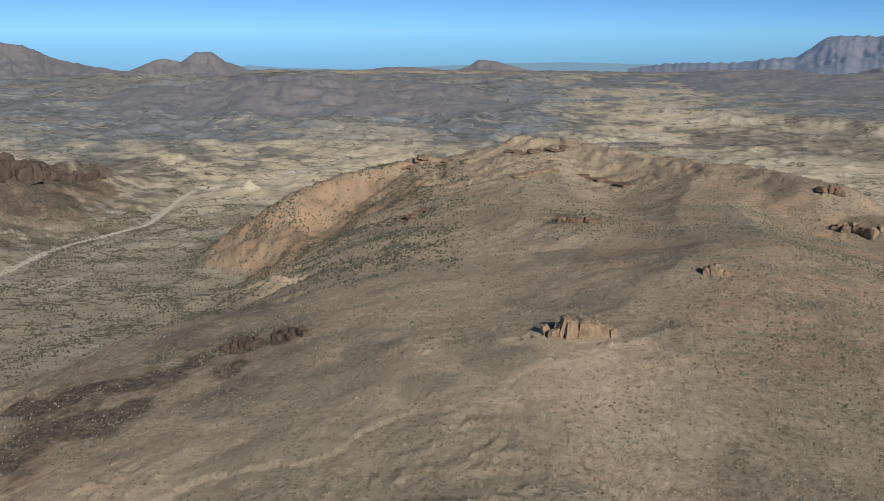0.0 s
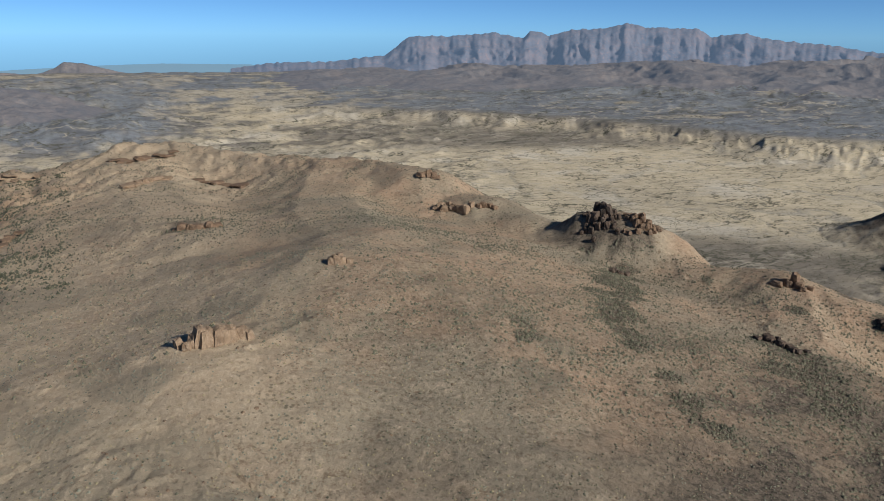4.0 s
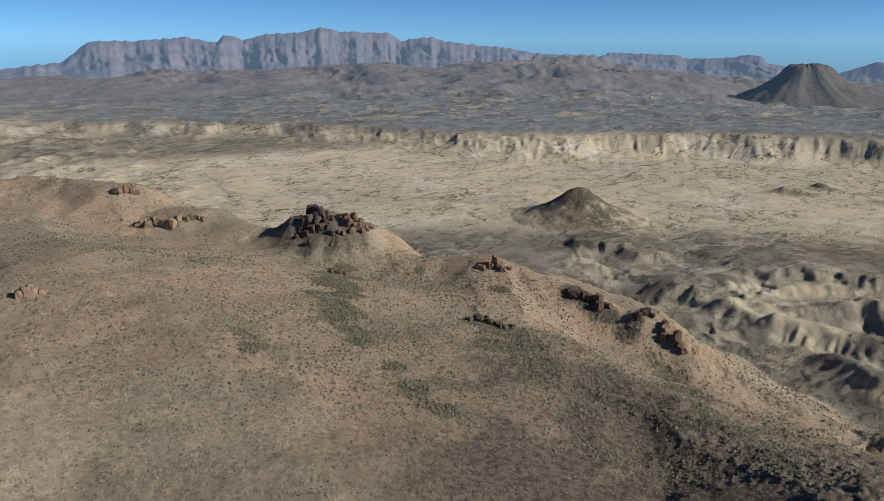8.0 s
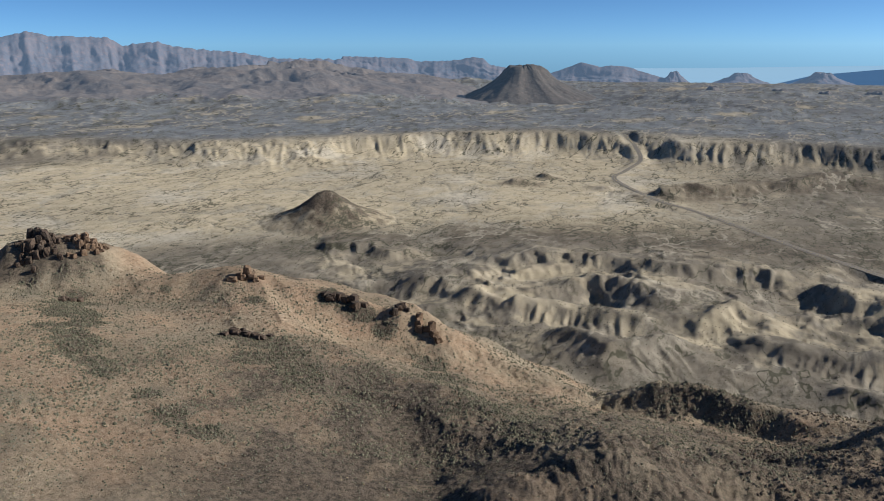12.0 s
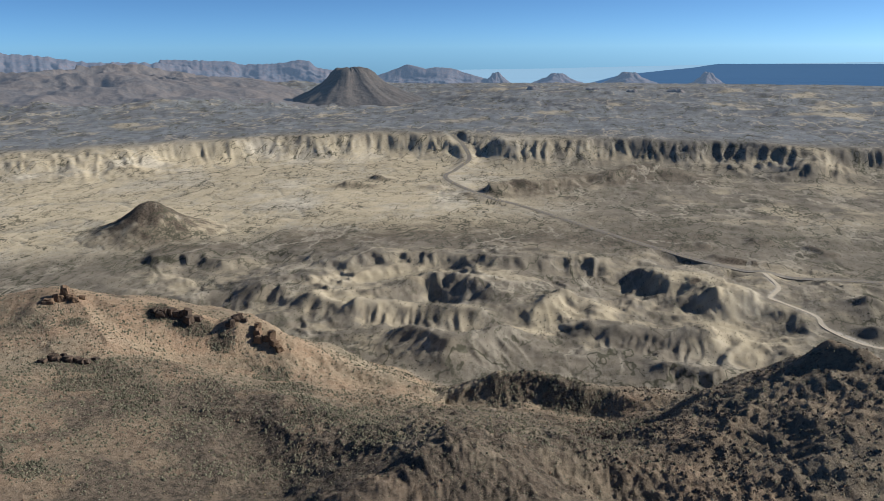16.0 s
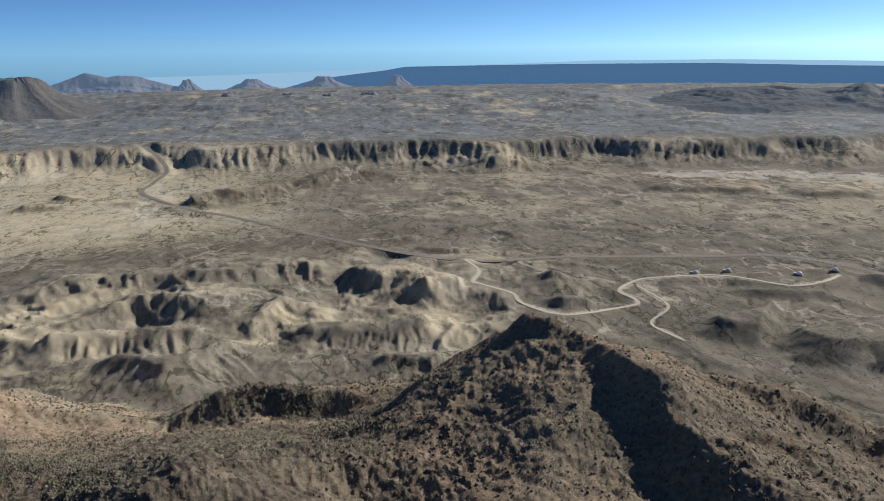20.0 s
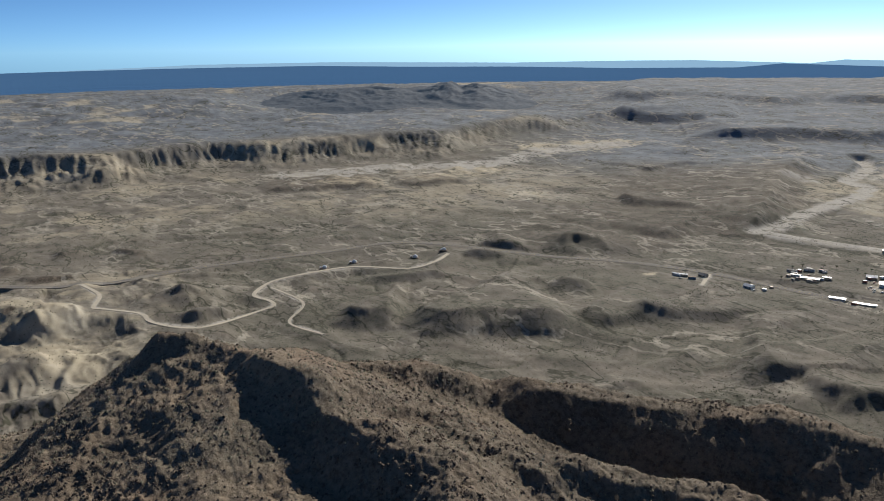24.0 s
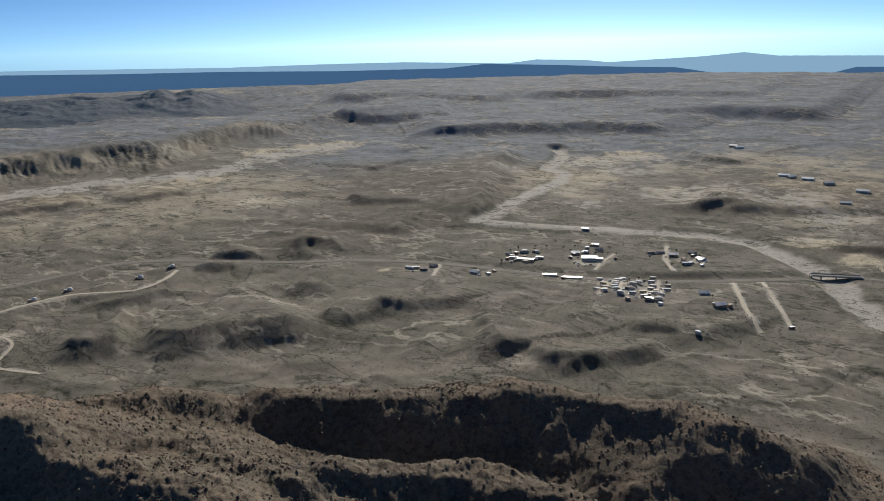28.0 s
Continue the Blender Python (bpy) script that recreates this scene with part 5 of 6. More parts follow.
def block_mesh(seed, tall=1.0):
    """One weathered rock block about a metre wide, its foot at the origin."""
    bm = bmesh.new()
    bmesh.ops.create_cube(bm, size=1.0)
    bmesh.ops.subdivide_edges(bm, edges=bm.edges[:], cuts=3, use_grid_fill=True)
    for v in bm.verts:
        v.co *= 1 - 0.22 * max(0.0, v.co.length - 0.5)
        n = noise.noise_vector(v.co * 1.7 + Vector((seed * 7.1, seed * 3.3, 1.9)))
        v.co += n * 0.16 + noise.noise_vector(v.co * 5 + Vector((seed, 0, 0))) * 0.05
        v.co.x *= 1 - 0.25 * (v.co.z + 0.5)
        v.co.y *= 1 - 0.2 * (v.co.z + 0.5)
        v.co.z = (v.co.z + 0.5) * tall
    mesh = bpy.data.meshes.new("rock")
    bm.to_mesh(mesh)
    bm.free()
    return mesh


BLOCKS = {}
for rock in (RUST_ROCK, TAN_ROCK, BLACK_ROCK):
    BLOCKS[rock.name] = [block_mesh(k + 1, 1.0 + 0.25 * (k % 3)) for k in range(5)]
    for mesh in BLOCKS[rock.name]:
        mesh.materials.append(rock)


def outcrop(name, label, ax, ay, bx, by, height, count, material, seed, spread=3.0, lean=0.0):
    """A broken wall of rock blocks between two places on the ground."""
    rnd = random.Random(seed)
    root = new(name)
    mx, my = (ax + bx) / 2, (ay + by) / 2
    root.location = (mx, my, float(ground_height(mx, my)[0]))
    length = math.hypot(bx - ax, by - ay)
    turn = math.atan2(by - ay, bx - ax)
    for k in range(count):
        s = (k + rnd.uniform(0.2, 0.8)) / count
        off = rnd.gauss(0, spread * 0.5)
        x = ax + (bx - ax) * s - math.sin(turn) * off
        y = ay + (by - ay) * s + math.cos(turn) * off
        bump = 0.55 + 0.6 * math.sin(math.pi * min(1, max(0, s))) * rnd.uniform(0.6, 1.1)
        h = 0.7 * height * bump * rnd.uniform(0.7, 1.1)
        w = max(length / count * rnd.uniform(1.3, 2.2), h * rnd.uniform(0.8, 1.2))
        ob = new("rock", rnd.choice(BLOCKS[material.name]))
        ob.parent = root
        z = float(ground_height(x, y)[0])
        ob.location = (x - mx, y - my, z - root.location.z - 0.18 * h)
        ob.rotation_euler = (rnd.uniform(-0.15, 0.15), rnd.uniform(-0.15, 0.15), turn + rnd.uniform(-0.5, 0.5))
        ob.scale = (w, w * rnd.uniform(0.7, 1.1), h)
    return tagged(root, label, "rock outcrop")


outcrop("lava_cliff", "dark rust-brown columnar lava cliff above the wash", -716, 1173, -631, 1283, 34, 26, BLACK_ROCK, 41, 14)
outcrop("lava_cliff", "dark rust-brown broken lava cliff above the wash", -637, 1316, -601, 1389, 18, 12, BLACK_ROCK, 42, 10)
outcrop("sandstone_outcrop", "tan cliffed outcrop with dark cracks crowning a spur", 46, 323, 76, 323, 10, 16, TAN_ROCK, 1, 3)
outcrop("rock_outcrop", "orange-tan knob of broken rock on the slope", 140, 400, 153, 402, 6, 6, TAN_ROCK, 2, 4)
outcrop("rock_outcrop", "rust-brown crag on the hillside", -31, 733, -16, 774, 5, 6, RUST_ROCK, 3, 5)
outcrop("rock_outcrop", "dark rust-brown rocky crag on the plateau", 90, 603, 121, 590, 7, 8, RUST_ROCK, 4, 8)
outcrop("rock_ledge", "low tan ledge along the plateau rim", 83, 864, 134, 914, 5, 10, TAN_ROCK, 5, 5)
outcrop("rock_ledge", "thin rust-brown rock ledge below the summit", 163, 944, 209, 855, 3, 9, RUST_ROCK, 6, 5)
outcrop("rock_outcrop", "rust-brown crags on the summit plateau", 87, 1030, 171, 1052, 4, 9, RUST_ROCK, 7, 10)
outcrop("rock_outcrop", "orange crags on the northern rim", -53, 1087, 10, 1096, 4, 8, TAN_ROCK, 8, 8)
outcrop("rock_outcrop", "tan columnar cliff on the plateau edge", 335, 651, 357, 618, 10, 9, TAN_ROCK, 9, 4)
outcrop("rock_outcrop", "dark weathered pinnacle on the rim", 344, 704, 360, 692, 8, 5, RUST_ROCK, 10, 3)
outcrop("rock_outcrop", "rust-brown crags on the descending rim", 366, 622, 377, 609, 7, 5, RUST_ROCK, 11, 4)
outcrop("rock_outcrop", "rust-brown crags along the ridge crest", 452, 360, 464, 337, 7, 8, RUST_ROCK, 12, 4)
# black rock stands in for the shade on these crags
outcrop("rock_outcrop", "dark shaded crags along the ridge crest", 472, 290, 474, 258, 7, 9, BLACK_ROCK, 13, 4)
outcrop("rock_outcrop", "dark rocky crag at the ridge end", 474, 238, 481, 227, 7, 5, BLACK_ROCK, 14, 4)
outcrop("rock_outcrop", "rust-brown broken rib of rock", 477, 222, 468, 197, 8, 7, RUST_ROCK, 15, 5)
outcrop("basalt_outcrop", "black basalt blocks on the slope", 372, 300, 376, 272, 5, 10, BLACK_ROCK, 16, 9)
outcrop("basalt_outcrop", "black basalt rubble in a hollow", 377, 443, 383, 430, 4, 6, BLACK_ROCK, 17, 6)
outcrop("rock_outcrop", "dark rust-brown rib above the plain", -114, 386, -92, 383, 7, 9, BLACK_ROCK, 18, 6)
outcrop("rock_outcrop", "dark rust-brown crags on the lower ridge", -88, 392, -69, 382, 6, 7, BLACK_ROCK, 19, 6)
# basalt black also carries the shaded left face of the butte
outcrop("black_butte", "black flat-topped basalt butte crowning the ridge", 403, 513, 424, 489, 9, 22, BLACK_ROCK, 30, 14)
outcrop("black_crag", "black basalt crags below the butte top", 392, 500, 414, 478, 7, 18, BLACK_ROCK, 32, 9)
outcrop("rock_outcrop", "rust-brown crags on the flank of the butte", 416, 476, 436, 456, 6, 16, RUST_ROCK, 33, 9)
outcrop("rock_outcrop", "rust-brown sunlit blocks beside the black butte", 424, 488, 441, 465, 7, 13, RUST_ROCK, 31, 12)

# ---------------------------------------------------------------- roads and bridge
ASPHALT = dust_material("worn_chip_seal", (0.24, 0.22, 0.195), (0.19, 0.175, 0.155), 0.4)
SHOULDER = dust_material("gravel_shoulder", (0.30, 0.27, 0.225), (0.25, 0.225, 0.19), 0.4)
CALICHE = dust_material("pale_caliche_track", (0.60, 0.53, 0.42), (0.50, 0.44, 0.34), 0.3)
CONCRETE = dust_material("bridge_concrete", (0.52, 0.49, 0.43), (0.42, 0.40, 0.36), 0.8)
STEEL = paint_material("galvanised_steel", (0.45, 0.45, 0.44), 0.45, 0.2, 0.7)
LINE_PAINT = paint_material("yellow_line_paint", (0.55, 0.40, 0.10), 0.7, 0.4)


def smooth_line(line, gap):
    """Points at even gaps on a rounded line through the corners."""
    out = []
    for i in range(len(line) - 1):
        p0, p1, p2, p3 = (np.array(line[max(0, min(len(line) - 1, i + k))], float) for k in (-1, 0, 1, 2))
        n = max(2, int(np.linalg.norm(p2[:2] - p1[:2]) / gap))
        for t in np.arange(n) / n:
            out.append(0.5 * (2 * p1 + (p2 - p0) * t + (2 * p0 - 5 * p1 + 4 * p2 - p3) * t ** 2 + (3 * p1 - p0 - 3 * p2 + p3) * t ** 3))
    out.append(np.array(line[-1], float))
    return np.array(out)


def strip(name, label, line, width, lift, material, parent=None, gap=6.0):
    """A road bed laid on the ground, with sides that go down into it."""
    p = smooth_line(line, gap)
    d = np.gradient(p[:, :2], axis=0)
    d /= np.linalg.norm(d, axis=1)[:, None] + 1e-9
    side = np.stack([d[:, 1], -d[:, 0]], -1) * width / 2
    left, right = p[:, :2] + side, p[:, :2] - side
    zs = np.maximum(np.maximum(ground_height(left[:, 0], left[:, 1]), ground_height(right[:, 0], right[:, 1])), ground_height(p[:, 0], p[:, 1])) + lift
    k = np.array([1, 2, 3, 2, 1]) / 9
    zs = np.convolve(np.pad(zs, 2, mode="edge"), k, "valid")
    bm = bmesh.new()
    rows = []
    for (lx, ly), (rx, ry), z in zip(left, right, zs):
        rows.append([bm.verts.new(c) for c in ((lx, ly, z - 1.6), (lx, ly, z), (rx, ry, z), (rx, ry, z - 1.6))])
    for a, b in zip(rows, rows[1:]):
        for i in range(3):
            bm.faces.new((a[i], a[i + 1], b[i + 1], b[i]))
    ob = part(name, bm, material, parent, label if parent else "")
    return ob if parent else tagged(ob, label, "road", kind="structure")


road = strip("road", "two-lane worn asphalt highway across the basin", HIGHWAY, 12, 0.25, SHOULDER)
strip("asphalt", "grey worn chip-seal lanes", HIGHWAY, 7.4, 0.33, ASPHALT, road)
strip("centre_line", "faded yellow centre line", HIGHWAY, 0.35, 0.36, LINE_PAINT, road)
strip("track", "winding pale graded dirt track", TRACK, 5.0, 0.3, CALICHE)
strip("track", "narrow pale dirt spur track", SPUR, 3.2, 0.3, CALICHE)
strip("track", "wide pale dirt road along a dry wash", NORTH_TRACK, 9.0, 0.3, CALICHE)
for lane in LANES:
    strip("lane", "short dusty dirt lane in the settlement", lane, 4.5, 0.3, CALICHE)


def box(bm, cx, cy, cz, sx, sy, sz, taper=0.0):
    """A box whose foot lies at cz; taper draws in its top."""
    vs = [bm.verts.new((cx + i * sx / 2 * (1 - taper * k), cy + j * sy / 2 * (1 - taper * k), cz + k * sz)) for k in (0, 1) for i, j in ((-1, -1), (1, -1), (1, 1), (-1, 1))]
    for f in ((3, 2, 1, 0), (4, 5, 6, 7), (0, 1, 5, 4), (1, 2, 6, 5), (2, 3, 7, 6), (3, 0, 4, 7)):
        bm.faces.new([vs[k] for k in f])
    return bm


def one(*a, **k):
    return box(bmesh.new(), *a, **k)


def tube(r, h, n=12, cx=0, cy=0, cz=0, axis="Z", top=1.0):
    bm = bmesh.new()
    bmesh.ops.create_cone(bm, cap_ends=True, segments=n, radius1=r, radius2=r * top, depth=h)
    m = Matrix.Translation((cx, cy, cz))
    if axis == "Y":
        m = m @ Matrix.Rotation(radians(90), 4, "X")
    elif axis == "X":
        m = m @ Matrix.Rotation(radians(90), 4, "Y")
    bmesh.ops.transform(bm, matrix=m, verts=bm.verts)
    return bm


WHITE = paint_material("white_siding", (0.80, 0.78, 0.74))
CREAM = paint_material("cream_siding", (0.66, 0.58, 0.44))
TANPAINT = paint_material("tan_stucco", (0.46, 0.36, 0.25))
REDPAINT = paint_material("rust_red_siding", (0.30, 0.12, 0.08))
BLUEPAINT = paint_material("faded_blue_siding", (0.22, 0.32, 0.42))
METAL_ROOF = paint_material("bright_metal_roof", (0.86, 0.86, 0.85), 0.32, 0.2, 0.45)
RUSTY_ROOF = paint_material("rusty_metal_roof", (0.33, 0.20, 0.13), 0.6, 0.5)
GREY_ROOF = paint_material("grey_shingle_roof", (0.24, 0.23, 0.22), 0.8, 0.3)
GLASS = paint_material("dark_window_glass", (0.03, 0.035, 0.04), 0.08, 0.0)
TYRE = paint_material("black_rubber", (0.03, 0.03, 0.03), 0.8, 0.1)
TRIM = paint_material("brown_trim", (0.16, 0.12, 0.09), 0.6)
DECK = dust_material("weathered_deck_wood", (0.33, 0.26, 0.19), (0.25, 0.20, 0.15), 1.5)
DOME_SKIN = paint_material("white_dome_fabric", (0.85, 0.85, 0.84), 0.5, 0.1)
BARK = dust_material("mesquite_bark", (0.11, 0.085, 0.065), (0.07, 0.055, 0.045), 2.0)


def at(x, y, turn):
    return pose(x, y, float(ground_height(x, y)[0]) + 0.1, 0, 0, turn)


def base(name):
    return new(name)


def mobile_home(siding, roof, length=15.0):
    ob = base("mobile_home")
    part("skirt", one(0, 0, -0.4, length - 0.1, 3.9, 1.0), TRIM, ob)
    part("body", one(0, 0, 0.6, length, 4.1, 2.6), siding, ob)
    bm = bmesh.new()
    pts = [(-2.35, 3.2), (0, 3.85), (2.35, 3.2), (2.35, 3.08), (-2.35, 3.08)]
    ends = [[bm.verts.new((x, y, z)) for y, z in pts] for x in (-length / 2 - 0.3, length / 2 + 0.3)]
    for k in range(5):
        bm.faces.new((ends[0][k], ends[1][k], ends[1][(k + 1) % 5], ends[0][(k + 1) % 5]))
    bm.faces.new(ends[0][::-1]), bm.faces.new(ends[1])
    part("roof", bm, roof, ob)
    for side in (-1, 1):
        for k in range(4):
            w = part("window", one(-length * 0.36 + k * length * 0.22, side * 2.06, 1.7, 1.3, 0.08, 0.95), GLASS, ob)
            part("window_frame", one(-length * 0.36 + k * length * 0.22, side * 2.055, 1.62, 1.5, 0.06, 0.08), WHITE, w)
        part("door", one(length * 0.43, side * 2.06, 0.65, 0.95, 0.08, 2.05), TRIM, ob)
        part("step", one(length * 0.43, side * 2.7, 0.0, 1.3, 1.0, 0.55), DECK, ob)
    part("cooler", one(-length * 0.2, 0, 3.65, 0.9, 0.9, 0.7), STEEL, ob)
    return ob


def camper(skin, stripe):
    ob = base("camper_trailer")
    bm = one(0, 0, 0.55, 8.0, 2.5, 2.6)
    bmesh.ops.bevel(bm, geom=bm.edges[:], offset=0.25, segments=2, affect="EDGES")
    part("body", bm, skin, ob)
    part("stripe", one(0, 0, 1.15, 7.9, 2.53, 0.25), stripe, ob)
    for side in (-1, 1):
        for k in (-2.4, 0.2, 2.6):
            part("window", one(k, side * 1.25, 1.7, 1.2, 0.05, 0.7), GLASS, ob)
        for k in (-0.6, 0.5):
            wh = part("wheel", tube(0.36, 0.25, 12, k, side * 1.05, 0.36, "Y"), TYRE, ob)
            part("rim", tube(0.2, 0.27, 10, k, side * 1.05, 0.36, "Y"), STEEL, wh)
    part("door", one(1.6, 1.26, 0.75, 0.7, 0.05, 1.9), WHITE, ob)
    part("roof_vent", one(-1.0, 0, 3.12, 0.8, 0.8, 0.3), WHITE, ob)
    part("hitch", one(4.7, 0, 0.5, 1.5, 0.2, 0.15), STEEL, ob)
    part("awning", one(-0.6, -2.1, 2.85, 3.6, 1.7, 0.06), stripe, ob)
    return ob


def house(siding, roof, w=11.0, d=8.0, h=2.9):
    ob = base("house")
    part("wall", one(0, 0, -0.4, w, d, h + 0.4), siding, ob)
    bm = bmesh.new()
    pts = [(-d / 2 - 0.6, h - 0.15), (0, h + 1.9), (d / 2 + 0.6, h - 0.15), (d / 2 + 0.6, h - 0.33), (0, h + 0.05), (-d / 2 - 0.6, h - 0.33)]
    ends = [[bm.verts.new((x, y, z)) for y, z in pts] for x in (-w / 2 - 0.5, w / 2 + 0.5)]
    for k in range(6):
        bm.faces.new((ends[0][k], ends[1][k], ends[1][(k + 1) % 6], ends[0][(k + 1) % 6]))
    bm.faces.new(ends[0][::-1]), bm.faces.new(ends[1])
    part("roof", bm, roof, ob)
    for side in (-1, 1):
        for k in (-0.3, 0.02, 0.33):
            win = part("window", one(k * w, side * (d / 2 + 0.01), 1.0, 1.3, 0.1, 1.2), GLASS, ob)
            part("sill", one(k * w, side * (d / 2 + 0.06), 0.9, 1.5, 0.2, 0.1), WHITE, win)
    part("door", one(0.17 * w, d / 2 + 0.02, 0, 1.0, 0.1, 2.05), TRIM, ob)
    part("porch_roof", one(0.1 * w, -d / 2 - 1.4, 2.45, w * 0.6, 2.6, 0.12), roof, ob)
    for k in (-0.18, 0.38):
        part("porch_post", one(k * w, -d / 2 - 2.5, -0.4, 0.14, 0.14, 2.85), DECK, ob)
    part("chimney", one(-0.25 * w, 0.6, h + 0.6, 0.6, 0.6, 1.9), TANPAINT, ob)
    return ob


def shed(siding, roof):
    ob = base("shed")
    part("wall", one(0, 0, -0.3, 4.6, 3.6, 2.7), siding, ob)
    bm = one(0, 0, 0, 5.1, 4.2, 0.14)
    bmesh.ops.transform(bm, matrix=pose(0, 0, 2.5, 7, 0, 0), verts=bm.verts)
    part("roof", bm, roof, ob)
    part("door", one(0.6, -1.82, 0, 1.2, 0.08, 2.0), TRIM, ob)
    part("window", one(-1.2, -1.82, 1.1, 0.9, 0.08, 0.7), GLASS, ob)
    return ob


def long_block(siding, roof, w=22.0):
    ob = base("motel_block")
    part("wall", one(0, 0, -0.4, w, 6.2, 3.3), siding, ob)
    bm = one(0, 0, 0, w + 1.0, 8.2, 0.22)
    bmesh.ops.transform(bm, matrix=pose(0, -0.5, 2.9, 4, 0, 0), verts=bm.verts)
    part("roof", bm, roof, ob)
    n = 6
    for k in range(n):
        x = (k + 0.5) / n * w - w / 2
        part("door", one(x - 0.9, -3.12, 0, 0.95, 0.08, 2.05), TRIM, ob)
        part("window", one(x + 0.7, -3.12, 0.95, 1.3, 0.08, 1.1), GLASS, ob)
        part("window", one(x, 3.12, 1.3, 1.1, 0.08, 0.7), GLASS, ob)
        part("porch_post", one(x - w / n / 2 + 0.1, -4.3, -0.4, 0.14, 0.14, 3.1), DECK, ob)
    return ob


def store():
    ob = base("trading_store")
    part("wall", one(0, 0, -0.4, 20, 13, 4.4), WHITE, ob)
    bm = bmesh.new()
    pts = [(-7.2, 3.9), (0, 5.9), (7.2, 3.9), (7.2, 3.7), (-7.2, 3.7)]
    ends = [[bm.verts.new((x, y, z)) for y, z in pts] for x in (-10.6, 10.6)]
    for k in range(5):
        bm.faces.new((ends[0][k], ends[1][k], ends[1][(k + 1) % 5], ends[0][(k + 1) % 5]))
    bm.faces.new(ends[0][::-1]), bm.faces.new(ends[1])
    part("roof", bm, METAL_ROOF, ob, "sunlit white metal roof")
    part("wing", one(-13, 2, -0.4, 8, 8, 3.4), CREAM, ob)
    part("wing_roof", one(-13, 2, 3.0, 8.8, 8.8, 0.2), METAL_ROOF, ob)
    part("porch_roof", one(2, -8, 3.0, 16, 3.4, 0.15), METAL_ROOF, ob)
    for k in range(5):
        part("porch_post", one(-5.6 + 3.8 * k, -9.5, -0.4, 0.16, 0.16, 3.4), DECK, ob)
    for k in range(6):
        part("window", one(-8 + 3.2 * k, -6.53, 1.0, 1.9, 0.1, 1.4), GLASS, ob)
        part("window", one(-8 + 3.2 * k, 6.53, 1.4, 1.4, 0.1, 1.0), GLASS, ob)
    part("door", one(0, -6.54, 0, 1.8, 0.1, 2.1), TRIM, ob)
    part("roof_unit", one(4, 2.5, 5.0, 1.6, 1.4, 1.0), STEEL, ob)
    return ob


def car(paint, tall=False):
    ob = base("pickup_truck" if tall else "car")
    bm = one(0, 0, 0.4, 4.7, 1.85, 0.62)
    bmesh.ops.bevel(bm, geom=bm.edges[:], offset=0.12, segments=2, affect="EDGES")
    part("body", bm, paint, ob)
    part("cabin", one(0.45 if tall else -0.2, 0, 1.0, 1.9 if tall else 2.6, 1.65, 0.62, taper=0.22), paint, ob)
    for side in (-1, 1):
        part("side_window", one(0.45 if tall else -0.2, side * 0.755, 1.08, 1.4 if tall else 2.0, 0.06, 0.4), GLASS, ob)
        part("headlight", one(2.33, side * 0.65, 0.7, 0.06, 0.35, 0.16), WHITE, ob)
        for k in (-1.45, 1.45):
            wh = part("wheel", tube(0.35, 0.24, 12, k, side * 0.82, 0.35, "Y"), TYRE, ob)
            part("rim", tube(0.19, 0.26, 8, k, side * 0.82, 0.35, "Y"), STEEL, wh)
    part("windscreen", one(1.35 if tall else 1.1, 0, 1.02, 0.1, 1.4, 0.48), GLASS, ob)
    return ob


def dome_tent():
    ob = base("dome_lodge")
    bm = bmesh.new()
    bmesh.ops.create_icosphere(bm, subdivisions=3, radius=3.4)
    bmesh.ops.bisect_plane(bm, geom=bm.verts[:] + bm.edges[:] + bm.faces[:], plane_co=(0, 0, -0.6), plane_no=(0, 0, 1), clear_inner=True)
    bmesh.ops.translate(bm, vec=(0, 0, 1.6), verts=bm.verts)
    part("dome", bm, DOME_SKIN, ob)
    part("window", one(0, -3.2, 1.2, 2.6, 0.5, 1.6), GLASS, ob)
    part("entrance", one(3.1, 0, 1.0, 1.2, 1.5, 2.1), DOME_SKIN, ob)
    part("door", one(3.72, 0, 1.0, 0.08, 0.95, 2.0), TRIM, ob)
    part("deck", one(1.0, 0, 0.75, 12.0, 9.0, 0.22), DECK, ob)
    for x in (-4.6, -1.0, 2.6, 6.4):
        for y in (-4.0, 4.0):
            part("post", one(x, y, -0.8, 0.2, 0.2, 1.6), DECK, ob)
    part("bath_hut", one(5.2, 2.6, 0.97, 2.6, 2.6, 2.3), TANPAINT, ob)
    part("bath_roof", one(5.2, 2.6, 3.25, 3.0, 3.0, 0.15), METAL_ROOF, ob)
    return ob


